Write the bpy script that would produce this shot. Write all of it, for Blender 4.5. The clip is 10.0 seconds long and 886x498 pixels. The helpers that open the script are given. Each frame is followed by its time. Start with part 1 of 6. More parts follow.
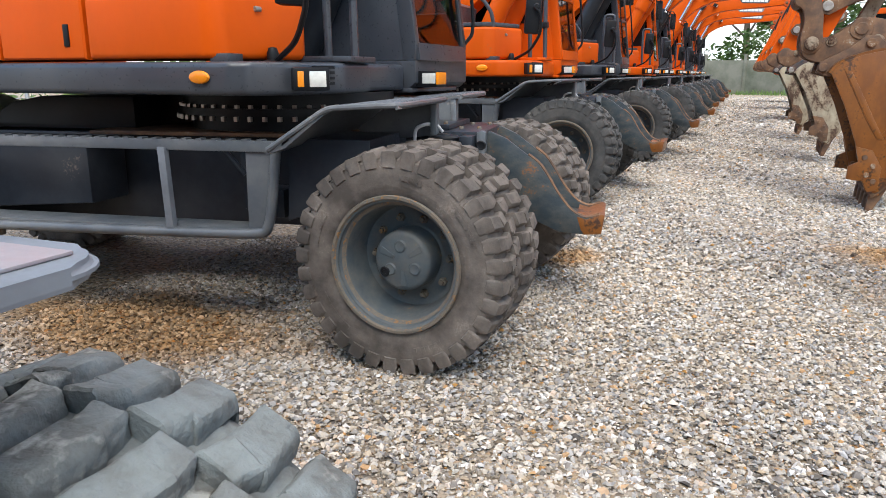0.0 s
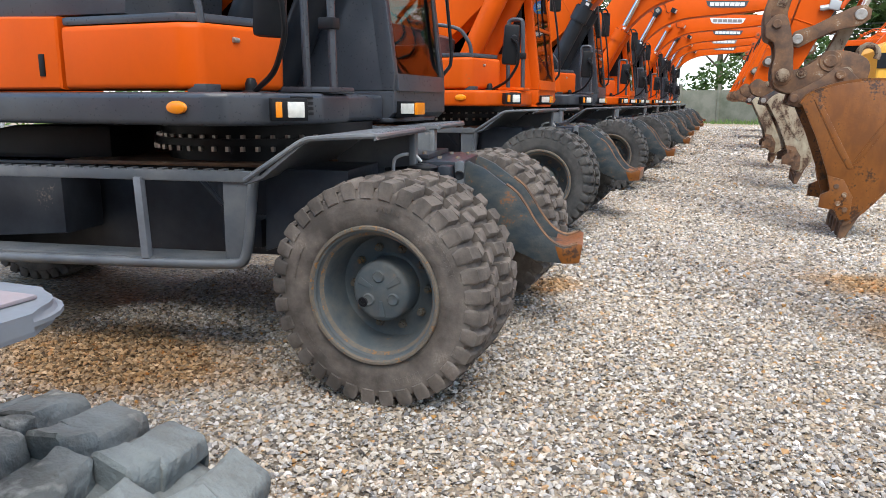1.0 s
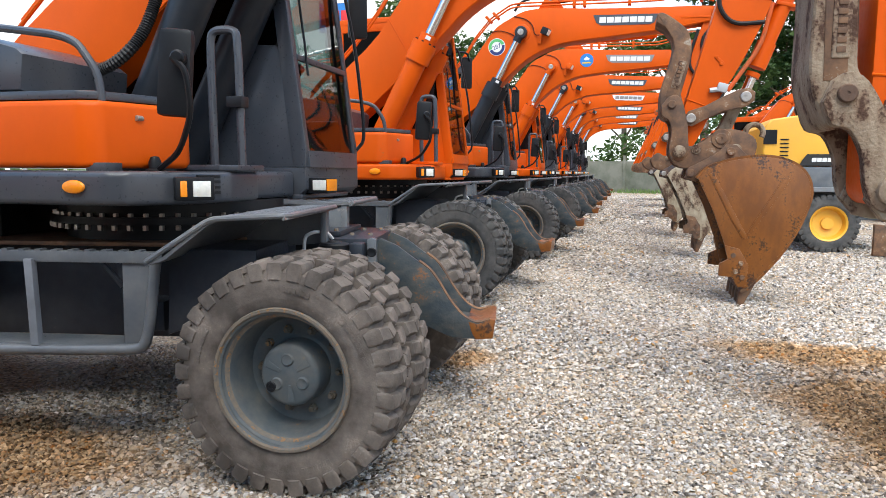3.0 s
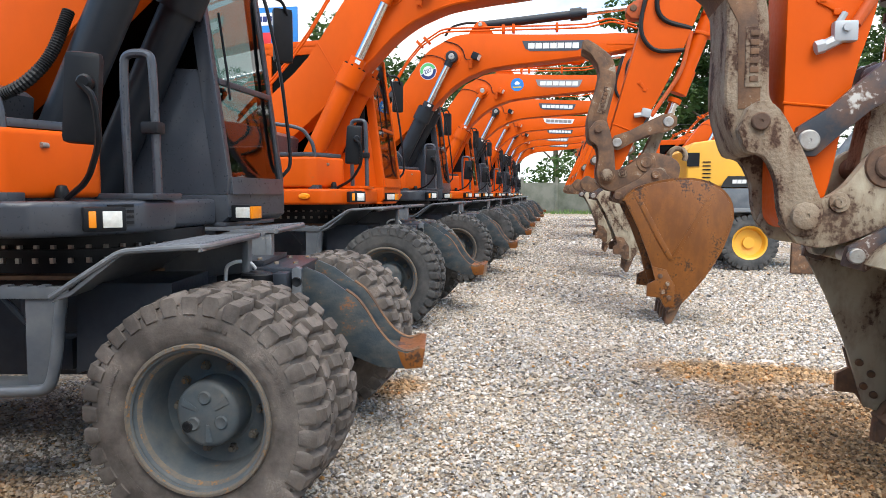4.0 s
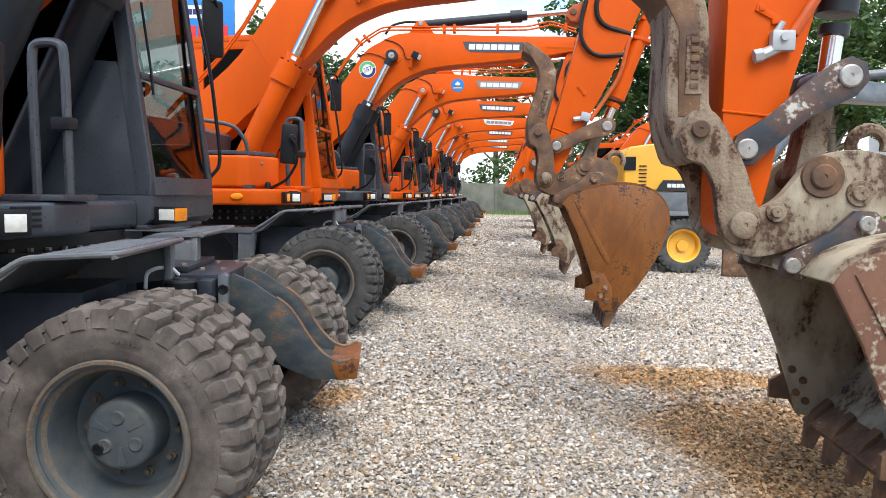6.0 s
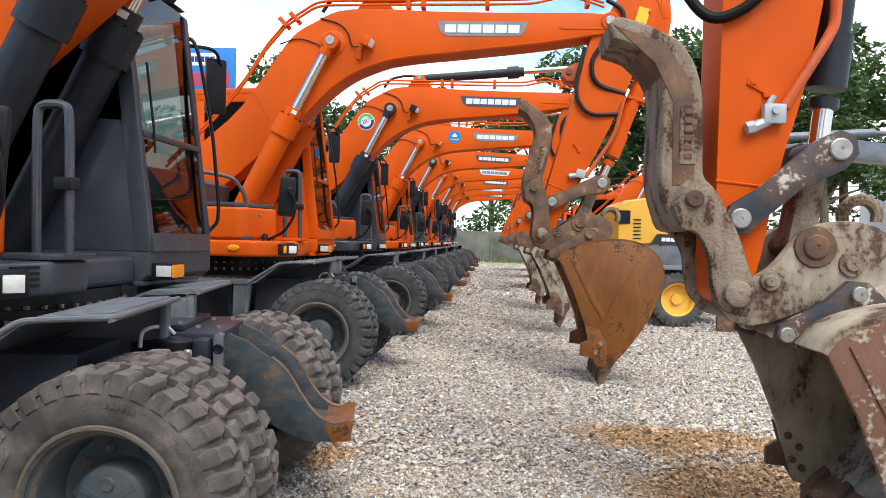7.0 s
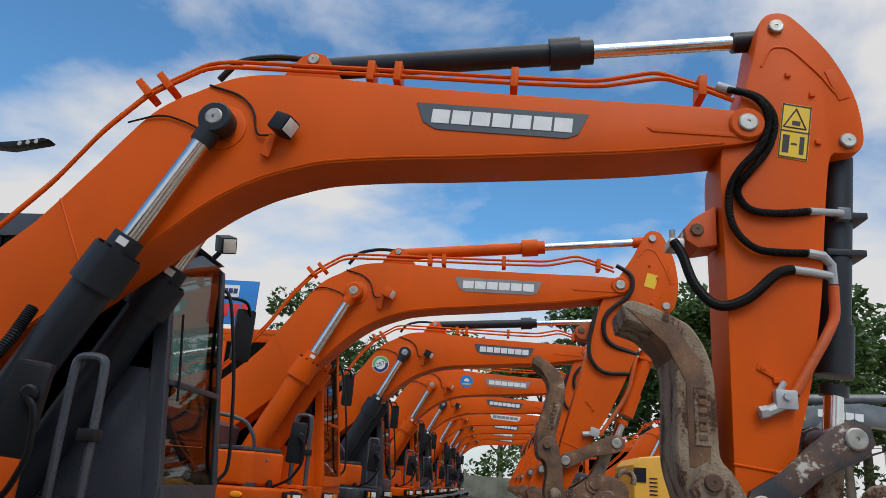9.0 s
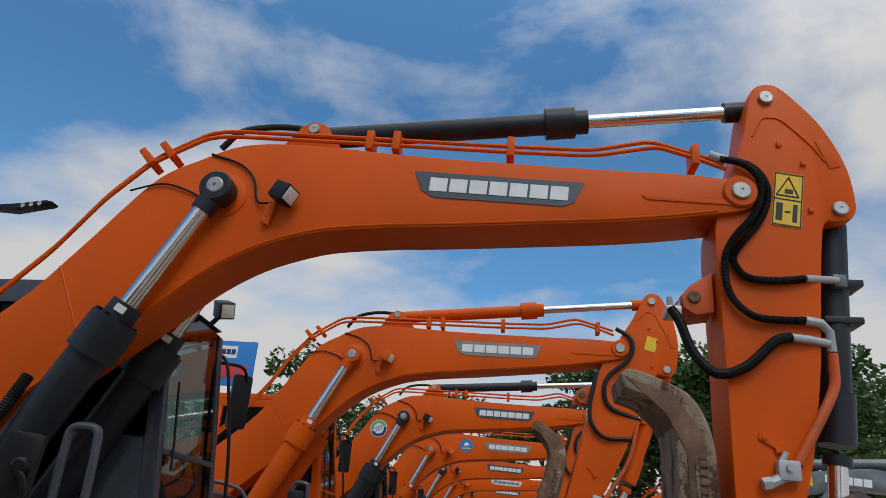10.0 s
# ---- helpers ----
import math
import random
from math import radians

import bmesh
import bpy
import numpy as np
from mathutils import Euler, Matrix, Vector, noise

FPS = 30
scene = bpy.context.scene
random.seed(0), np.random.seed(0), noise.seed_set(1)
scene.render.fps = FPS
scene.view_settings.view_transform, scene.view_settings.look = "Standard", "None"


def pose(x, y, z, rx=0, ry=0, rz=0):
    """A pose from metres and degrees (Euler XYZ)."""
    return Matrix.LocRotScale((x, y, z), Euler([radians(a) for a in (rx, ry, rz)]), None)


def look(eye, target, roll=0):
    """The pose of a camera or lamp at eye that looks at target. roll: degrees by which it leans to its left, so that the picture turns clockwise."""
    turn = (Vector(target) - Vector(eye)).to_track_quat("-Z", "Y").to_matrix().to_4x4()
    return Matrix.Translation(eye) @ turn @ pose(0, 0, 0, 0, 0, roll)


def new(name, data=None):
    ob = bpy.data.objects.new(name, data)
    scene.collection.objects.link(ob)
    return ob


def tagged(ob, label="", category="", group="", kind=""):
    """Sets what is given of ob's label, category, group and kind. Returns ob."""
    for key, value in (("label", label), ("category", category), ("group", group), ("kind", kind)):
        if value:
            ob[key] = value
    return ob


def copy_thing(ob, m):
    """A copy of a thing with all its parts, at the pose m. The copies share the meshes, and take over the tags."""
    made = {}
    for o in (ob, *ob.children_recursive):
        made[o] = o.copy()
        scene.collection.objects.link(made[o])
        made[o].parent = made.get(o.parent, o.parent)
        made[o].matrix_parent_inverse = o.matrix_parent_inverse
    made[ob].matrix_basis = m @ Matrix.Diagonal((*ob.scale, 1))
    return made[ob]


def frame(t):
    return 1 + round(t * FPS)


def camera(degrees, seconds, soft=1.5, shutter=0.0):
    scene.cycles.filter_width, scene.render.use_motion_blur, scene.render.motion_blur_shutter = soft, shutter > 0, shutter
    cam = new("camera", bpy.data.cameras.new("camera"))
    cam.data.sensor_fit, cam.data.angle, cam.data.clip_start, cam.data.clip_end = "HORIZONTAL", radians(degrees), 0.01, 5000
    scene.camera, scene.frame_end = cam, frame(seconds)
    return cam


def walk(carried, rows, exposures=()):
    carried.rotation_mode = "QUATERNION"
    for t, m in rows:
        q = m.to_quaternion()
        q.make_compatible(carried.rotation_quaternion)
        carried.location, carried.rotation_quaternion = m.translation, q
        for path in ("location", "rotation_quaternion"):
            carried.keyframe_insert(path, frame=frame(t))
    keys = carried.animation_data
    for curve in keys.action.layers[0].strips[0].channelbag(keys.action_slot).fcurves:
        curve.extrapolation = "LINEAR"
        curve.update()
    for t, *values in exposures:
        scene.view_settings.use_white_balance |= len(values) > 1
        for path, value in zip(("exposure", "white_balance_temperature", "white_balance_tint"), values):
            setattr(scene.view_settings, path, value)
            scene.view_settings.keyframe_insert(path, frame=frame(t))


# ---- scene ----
cam = camera(62.9, 10.0, soft=0.55)
METRES, EYE, TILT, LEAN, TURN = 0.667, 1.316, -13.6, 0.0, 22.0
ROWS = [
    (0.0, 0.0, 0.0, 0.0, -0.0, 0.0, -0.0),
    (0.5, 0.0063, 0.0009, 0.0117, -0.74, 1.12, 0.07),
    (1.0, 0.0116, 0.0049, 0.0216, -1.57, 2.13, 0.18),
    (1.5, 0.0162, 0.0077, 0.0342, -2.55, 3.2, 0.34),
    (2.0, 0.0212, 0.0079, 0.0516, -3.81, 4.5, 0.57),
    (2.5, 0.0337, 0.0103, 0.0741, -5.58, 5.99, 0.95),
    (4.0, 0.1549, 0.0929, 0.1571, -12.7, 8.89, 3.07),
    (4.5, 0.1895, 0.1497, 0.1878, -14.56, 8.8, 3.57),
    (5.0, 0.2023, 0.1994, 0.2038, -15.9, 8.38, 3.78),
    (6.5, 0.2389, 0.2778, 0.2901, -17.82, 9.29, 3.23),
    (7.0, 0.2088, 0.2272, 0.3621, -17.99, 12.17, 2.75),
    (7.5, 0.1814, 0.1634, 0.4226, -18.04, 16.31, 2.05),
    (8.0, 0.1425, 0.1036, 0.4661, -18.08, 21.21, 1.22),
    (8.5, 0.1045, 0.0534, 0.4978, -18.14, 26.19, 0.44),
    (9.0, 0.0703, 0.0116, 0.5166, -18.23, 30.72, -0.09),
    (9.5, 0.059, -0.025, 0.5454, -18.34, 34.39, -0.4),
    (10.0, 0.0706, -0.0454, 0.5561, -18.22, 35.42, -0.06),
]
walk(cam, [(t, pose(0, 0, EYE, TILT, LEAN, TURN) @ pose(METRES * x, METRES * y, METRES * z, 90 + pitch, roll, yaw)) for t, x, y, z, yaw, pitch, roll in ROWS],
     exposures=[(0.0, 0.36), (5.0, 0.36), (6.5, 0.30), (7.5, 0.02), (8.5, -0.46), (9.0, -0.72), (10.0, -0.98)])
# ---- light and sky ----
SUN_ELEV, SUN_AZ = 50.0, 160.0
world = bpy.data.worlds.new("sky")
scene.world = world
world.use_nodes = True
wn, wl = world.node_tree.nodes, world.node_tree.links
wn.clear()
w_out = wn.new("ShaderNodeOutputWorld")
w_bg = wn.new("ShaderNodeBackground")
w_bg.inputs["Strength"].default_value = 1.0
w_sky = wn.new("ShaderNodeTexSky")
w_sky.sky_type = "NISHITA"
w_sky.sun_disc = False
w_sky.sun_elevation = radians(SUN_ELEV)
w_sky.sun_rotation = radians(SUN_AZ)
w_dim = wn.new("ShaderNodeVectorMath")
w_dim.operation = "MULTIPLY"
w_dim.inputs[1].default_value = (0.135, 0.235, 0.285)
wl.new(w_sky.outputs["Color"], w_dim.inputs[0])
w_tc = wn.new("ShaderNodeTexCoord")
w_map = wn.new("ShaderNodeMapping")
w_map.inputs["Scale"].default_value = (1.0, 1.0, 2.0)
w_map.inputs["Location"].default_value = (1.62, 0.55, 0.30)
wl.new(w_tc.outputs["Generated"], w_map.inputs["Vector"])
w_noise = wn.new("ShaderNodeTexNoise")
w_noise.inputs["Scale"].default_value = 1.7
w_noise.inputs["Detail"].default_value = 9.0
w_noise.inputs["Roughness"].default_value = 0.55
w_noise.inputs["Distortion"].default_value = 0.25
wl.new(w_map.outputs["Vector"], w_noise.inputs["Vector"])
w_sep = wn.new("ShaderNodeSeparateXYZ")
wl.new(w_tc.outputs["Generated"], w_sep.inputs["Vector"])
w_low = wn.new("ShaderNodeMapRange")
w_low.inputs["From Min"].default_value = 0.0
w_low.inputs["From Max"].default_value = 0.50
w_low.inputs["To Min"].default_value = 0.28
w_low.inputs["To Max"].default_value = -0.02
wl.new(w_sep.outputs["Z"], w_low.inputs["Value"])
w_add = wn.new("ShaderNodeMath")
w_add.operation = "ADD"
wl.new(w_noise.outputs["Fac"], w_add.inputs[0])
wl.new(w_low.outputs["Result"], w_add.inputs[1])
w_zen = wn.new("ShaderNodeMapRange")
w_zen.inputs["From Min"].default_value = 0.62
w_zen.inputs["From Max"].default_value = 0.85
w_zen.inputs["To Min"].default_value = 0.0
w_zen.inputs["To Max"].default_value = 0.22
wl.new(w_sep.outputs["Z"], w_zen.inputs["Value"])
w_add2 = wn.new("ShaderNodeMath")
w_add2.operation = "ADD"
wl.new(w_add.outputs["Value"], w_add2.inputs[0])
wl.new(w_zen.outputs["Result"], w_add2.inputs[1])
w_ramp = wn.new("ShaderNodeValToRGB")
w_ramp.color_ramp.elements[0].position = 0.487
w_ramp.color_ramp.elements[1].position = 0.645
wl.new(w_add2.outputs["Value"], w_ramp.inputs["Fac"])
w_mix = wn.new("ShaderNodeMix")
w_mix.data_type = "RGBA"
w_mix.inputs["B"].default_value = (1.18, 1.18, 1.19, 1)
wl.new(w_ramp.outputs["Color"], w_mix.inputs["Factor"])
wl.new(w_dim.outputs["Vector"], w_mix.inputs["A"])
# an overcast sky is brighter towards the zenith
w_pow = wn.new("ShaderNodeMapRange")
w_pow.interpolation_type = "SMOOTHSTEP"
w_pow.inputs["From Min"].default_value = 0.5
w_pow.inputs["From Max"].default_value = 1.0
w_pow.inputs["To Min"].default_value = 1.0
w_pow.inputs["To Max"].default_value = 2.3
wl.new(w_sep.outputs["Z"], w_pow.inputs["Value"])
w_gain = wn.new("ShaderNodeVectorMath")
w_gain.operation = "SCALE"
wl.new(w_mix.outputs["Result"], w_gain.inputs[0])
wl.new(w_pow.outputs["Result"], w_gain.inputs["Scale"])
wl.new(w_gain.outputs["Vector"], w_bg.inputs["Color"])
wl.new(w_bg.outputs["Background"], w_out.inputs["Surface"])

sun_data = bpy.data.lights.new("sun", "SUN")
sun_data.energy = 2.2
sun_data.angle = radians(30)
sun_data.color = (1.0, 0.945, 0.86)
sun = new("sun", sun_data)
_az, _el = radians(SUN_AZ), radians(SUN_ELEV)
SUN_WAY = Vector((math.sin(_az) * math.cos(_el), math.cos(_az) * math.cos(_el), math.sin(_el)))
sun.matrix_world = look(SUN_WAY * 50, (0, 0, 0))


# ---- materials ----
def surface(name, base, other=None, amount=0.35, rough=0.5, metal=0.0, scale=3.0, fine=60.0, bump=0.15, second=None, second_at=0.7, bump_size=0.004, coat=0.0, streak=1.0, shine=None):
    """Two-scale worn surface: base colour, a second tone by large noise, a third one in specks."""
    mat = bpy.data.materials.new(name)
    mat.use_nodes = True
    n, l = mat.node_tree.nodes, mat.node_tree.links
    bsdf = n["Principled BSDF"]
    geo = n.new("ShaderNodeNewGeometry")
    big = n.new("ShaderNodeTexNoise")
    big.inputs["Scale"].default_value, big.inputs["Detail"].default_value, big.inputs["Roughness"].default_value = scale, 8.0, 0.62
    small = n.new("ShaderNodeTexNoise")
    small.inputs["Scale"].default_value, small.inputs["Detail"].default_value = fine, 5.0
    stretch = n.new("ShaderNodeMapping")
    stretch.inputs["Scale"].default_value = (1.0, 1.0, streak)
    l.new(geo.outputs["Position"], stretch.inputs["Vector"])
    l.new(stretch.outputs["Vector"], big.inputs["Vector"])
    l.new(geo.outputs["Position"], small.inputs["Vector"])
    other = other or tuple(c * 0.6 for c in base)
    ramp = n.new("ShaderNodeValToRGB")
    ramp.color_ramp.elements[0].position, ramp.color_ramp.elements[1].position = 0.40, 0.64
    ramp.color_ramp.elements[0].color, ramp.color_ramp.elements[1].color = (0, 0, 0, 1), (amount, amount, amount, 1)
    l.new(big.outputs["Fac"], ramp.inputs["Fac"])
    mix = n.new("ShaderNodeMix")
    mix.data_type = "RGBA"
    mix.inputs["A"].default_value, mix.inputs["B"].default_value = (*base, 1), (*other, 1)
    l.new(ramp.outputs["Color"], mix.inputs["Factor"])
    colour = mix.outputs["Result"]
    if second:
        add = n.new("ShaderNodeMath")
        add.operation = "MULTIPLY_ADD"
        add.inputs[1].default_value, add.inputs[2].default_value = 0.28, 0.0
        l.new(small.outputs["Fac"], add.inputs[0])
        add2 = n.new("ShaderNodeMath")
        add2.operation = "MULTIPLY_ADD"
        add2.inputs[1].default_value = 0.72
        l.new(big.outputs["Fac"], add2.inputs[0])
        l.new(add.outputs["Value"], add2.inputs[2])
        spot = n.new("ShaderNodeValToRGB")
        spot.color_ramp.elements[0].position, spot.color_ramp.elements[1].position = second_at - 0.12, second_at - 0.06
        l.new(add2.outputs["Value"], spot.inputs["Fac"])
        mix2 = n.new("ShaderNodeMix")
        mix2.data_type = "RGBA"
        l.new(colour, mix2.inputs["A"])
        mix2.inputs["B"].default_value = (*second, 1)
        l.new(spot.outputs["Color"], mix2.inputs["Factor"])
        colour = mix2.outputs["Result"]
    l.new(colour, bsdf.inputs["Base Color"])
    rr = n.new("ShaderNodeMapRange")
    rr.inputs["To Min"].default_value, rr.inputs["To Max"].default_value = max(rough - 0.12, 0.02), min(rough + 0.15, 1)
    l.new(small.outputs["Fac"], rr.inputs["Value"])
    l.new(rr.outputs["Result"], bsdf.inputs["Roughness"])
    bsdf.inputs["Metallic"].default_value = metal
    bsdf.inputs["Specular IOR Level"].default_value = shine if shine is not None else 0.55 if rough < 0.45 else 0.35
    bsdf.inputs["Coat Weight"].default_value = coat
    if bump:
        b = n.new("ShaderNodeBump")
        b.inputs["Strength"].default_value, b.inputs["Distance"].default_value = bump, bump_size
        l.new(small.outputs["Fac"], b.inputs["Height"])
        l.new(b.outputs["Normal"], bsdf.inputs["Normal"])
    return mat


ORANGE = surface("orange_paint", (0.63, 0.086, 0.002), (0.48, 0.070, 0.004), 0.7, 0.42, scale=1.3, fine=35, bump=0.03, second=(0.30, 0.10, 0.035), second_at=0.78, streak=0.5, shine=0.15)
ORANGE_WORN = surface("worn_orange_paint", (0.58, 0.082, 0.009), (0.34, 0.085, 0.025), 0.7, 0.5, scale=3.5, fine=50, bump=0.1, second=(0.14, 0.06, 0.026), second_at=0.72)
DARK = surface("dark_grey_paint", (0.034, 0.039, 0.050), (0.055, 0.060, 0.070), 0.8, 0.30, scale=2.2, fine=60, bump=0.05, second=(0.12, 0.095, 0.08), second_at=0.80, shine=0.5)
CHASSIS = surface("chassis_paint", (0.012, 0.016, 0.024), (0.038, 0.043, 0.052), 0.8, 0.36, scale=3.0, fine=70, bump=0.12, second=(0.15, 0.13, 0.11), second_at=0.76, shine=0.4)
BLACK = surface("black_plastic", (0.006, 0.007, 0.009), (0.017, 0.017, 0.019), 0.6, 0.42, fine=90, bump=0.08, shine=0.22)
RAM = surface("dark_ram_paint", (0.012, 0.015, 0.020), (0.026, 0.029, 0.034), 0.7, 0.40, scale=3, fine=60, bump=0.05, shine=0.3)
HOSE = surface("rubber_hose", (0.008, 0.008, 0.009), (0.028, 0.027, 0.026), 0.5, 0.5, fine=90, bump=0.1, shine=0.25)
RUBBER = surface("dusty_rubber", (0.074, 0.062, 0.054), (0.195, 0.163, 0.140), 0.8, 0.78, scale=6, fine=120, bump=0.4, second=(0.24, 0.20, 0.17), second_at=0.72)
RUBBER_DARK = surface("dark_rubber", (0.045, 0.045, 0.045), (0.115, 0.108, 0.100), 0.75, 0.8, scale=5, fine=90, bump=0.3)
RUBBER_GREY = surface("weathered_grey_rubber", (0.165, 0.182, 0.182), (0.085, 0.078, 0.068), 0.95, 0.78, scale=7, fine=48, bump=1.0, bump_size=0.009, second=(0.27, 0.27, 0.25), second_at=0.67)
RIM = surface("rim_paint", (0.072, 0.088, 0.098), (0.135, 0.132, 0.122), 0.8, 0.5, scale=8, fine=60, bump=0.2, second=(0.22, 0.145, 0.09), second_at=0.72)
RUSTLINE = surface("rim_rust", (0.17, 0.135, 0.10), (0.095, 0.10, 0.10), 0.95, 0.75, scale=26, fine=90, bump=0.5, second=(0.26, 0.14, 0.06), second_at=0.66)
STEEL = surface("worn_steel", (0.42, 0.40, 0.37), (0.25, 0.22, 0.19), 0.7, 0.42, 0.75, scale=20, fine=90, bump=0.2)
CHROME = surface("chrome_rod", (0.70, 0.70, 0.70), (0.55, 0.55, 0.54), 0.4, 0.16, 1.0, scale=6, fine=120, bump=0.0)
RUST = surface("rusty_steel", (0.155, 0.052, 0.011), (0.29, 0.100, 0.014), 0.85, 0.34, 0.2, scale=4.5, fine=45, bump=0.3, second=(0.055, 0.024, 0.013), second_at=0.65, streak=0.4)
RUST_DARK = surface("dark_rust", (0.095, 0.056, 0.038), (0.23, 0.12, 0.06), 0.8, 0.68, 0.1, scale=7, fine=60, bump=0.5, second=(0.33, 0.28, 0.22), second_at=0.72)
CREAM = surface("mud_caked_cream_paint", (0.40, 0.345, 0.25), (0.15, 0.090, 0.055), 1.0, 0.7, scale=5.0, fine=45, bump=0.6, second=(0.075, 0.042, 0.027), second_at=0.645, streak=0.5)
CLAY = surface("dried_mud", (0.27, 0.21, 0.148), (0.12, 0.060, 0.032), 0.95, 0.75, scale=8, fine=60, bump=0.9, bump_size=0.008, second=(0.060, 0.028, 0.016), second_at=0.635, streak=0.45)
RUST_CREAM = surface("rust_over_cream_paint", (0.19, 0.090, 0.055), (0.11, 0.052, 0.035), 0.9, 0.65, scale=3.0, fine=45, bump=0.5, second=(0.43, 0.38, 0.28), second_at=0.625, streak=0.6)
NAVY = surface("chipped_dark_blue_paint", (0.030, 0.036, 0.046), (0.14, 0.07, 0.04), 0.85, 0.5, scale=6, fine=45, bump=0.3, second=(0.46, 0.43, 0.39), second_at=0.69)
BLADE = surface("scraped_blade_steel", (0.028, 0.040, 0.050), (0.085, 0.085, 0.075), 0.8, 0.38, 0.2, scale=9, fine=80, bump=0.3, second=(0.20, 0.085, 0.035), second_at=0.705, streak=1.6)
YELLOW = surface("yellow_paint", (0.78, 0.40, 0.035), (0.60, 0.32, 0.05), 0.5, 0.42, scale=1.5, fine=40, bump=0.03)
GUNMETAL = surface("dark_gunmetal_paint", (0.086, 0.097, 0.111), (0.155, 0.160, 0.165), 0.8, 0.32, scale=4, fine=60, bump=0.08, second=(0.28, 0.25, 0.22), second_at=0.74)
MIDGREY = surface("mid_grey_paint", (0.20, 0.21, 0.22), (0.14, 0.14, 0.14), 0.5, 0.5, scale=3, fine=50, bump=0.08)
FADED = surface("faded_pinkish_grey_plate", (0.26, 0.245, 0.26), (0.34, 0.23, 0.235), 0.8, 0.55, scale=7, fine=40, bump=0.2, second=(0.16, 0.15, 0.155), second_at=0.70)
EDGEGREY = surface("grey_edge_paint", (0.18, 0.195, 0.22), (0.11, 0.115, 0.13), 0.6, 0.5, scale=6, fine=40, bump=0.15)
PLATE = surface("logo_plate", (0.045, 0.055, 0.066), (0.06, 0.07, 0.08), 0.3, 0.4, fine=40, bump=0.0)
PLATE_GREY = surface("faded_logo_plate", (0.20, 0.19, 0.185), (0.30, 0.27, 0.25), 0.6, 0.5, fine=40, bump=0.0)
WHITE = surface("white_vinyl", (0.72, 0.72, 0.71), (0.55, 0.55, 0.54), 0.4, 0.45, scale=12, fine=60, bump=0.0)
STICKER = surface("yellow_vinyl", (0.75, 0.48, 0.02), (0.6, 0.38, 0.04), 0.4, 0.45, scale=12, fine=60, bump=0.0)
INK = surface("black_ink", (0.02, 0.02, 0.02), (0.04, 0.04, 0.04), 0.3, 0.5, fine=60, bump=0.0)
GREEN = surface("green_vinyl", (0.10, 0.42, 0.14), (0.08, 0.34, 0.12), 0.4, 0.45, fine=60, bump=0.0)
BLUE = surface("blue_vinyl", (0.025, 0.19, 0.52), (0.03, 0.16, 0.42), 0.4, 0.45, fine=60, bump=0.0)
NAVYINK = surface("navy_vinyl", (0.02, 0.035, 0.14), (0.03, 0.04, 0.12), 0.4, 0.45, fine=60, bump=0.0)
RED = surface("red_vinyl", (0.60, 0.03, 0.035), (0.5, 0.03, 0.035), 0.4, 0.45, fine=60, bump=0.0)
AMBER = surface("amber_lens", (0.85, 0.26, 0.01), (0.7, 0.2, 0.01), 0.3, 0.22, fine=90, bump=0.1)
LENS = surface("headlamp_lens", (0.75, 0.75, 0.70), (0.55, 0.55, 0.52), 0.6, 0.12, 0.2, scale=30, fine=90, bump=0.4)
CONCRETE = surface("weathered_concrete", (0.17, 0.165, 0.135), (0.085, 0.095, 0.065), 0.9, 0.9, scale=0.8, fine=12, bump=0.3)
GALV = surface("galvanised_steel", (0.42, 0.43, 0.44), (0.32, 0.33, 0.33), 0.6, 0.5, 0.3, fine=30, bump=0.05)
BARK = surface("bark", (0.16, 0.12, 0.085), (0.09, 0.07, 0.05), 0.8, 0.9, scale=2, fine=14, bump=0.6)


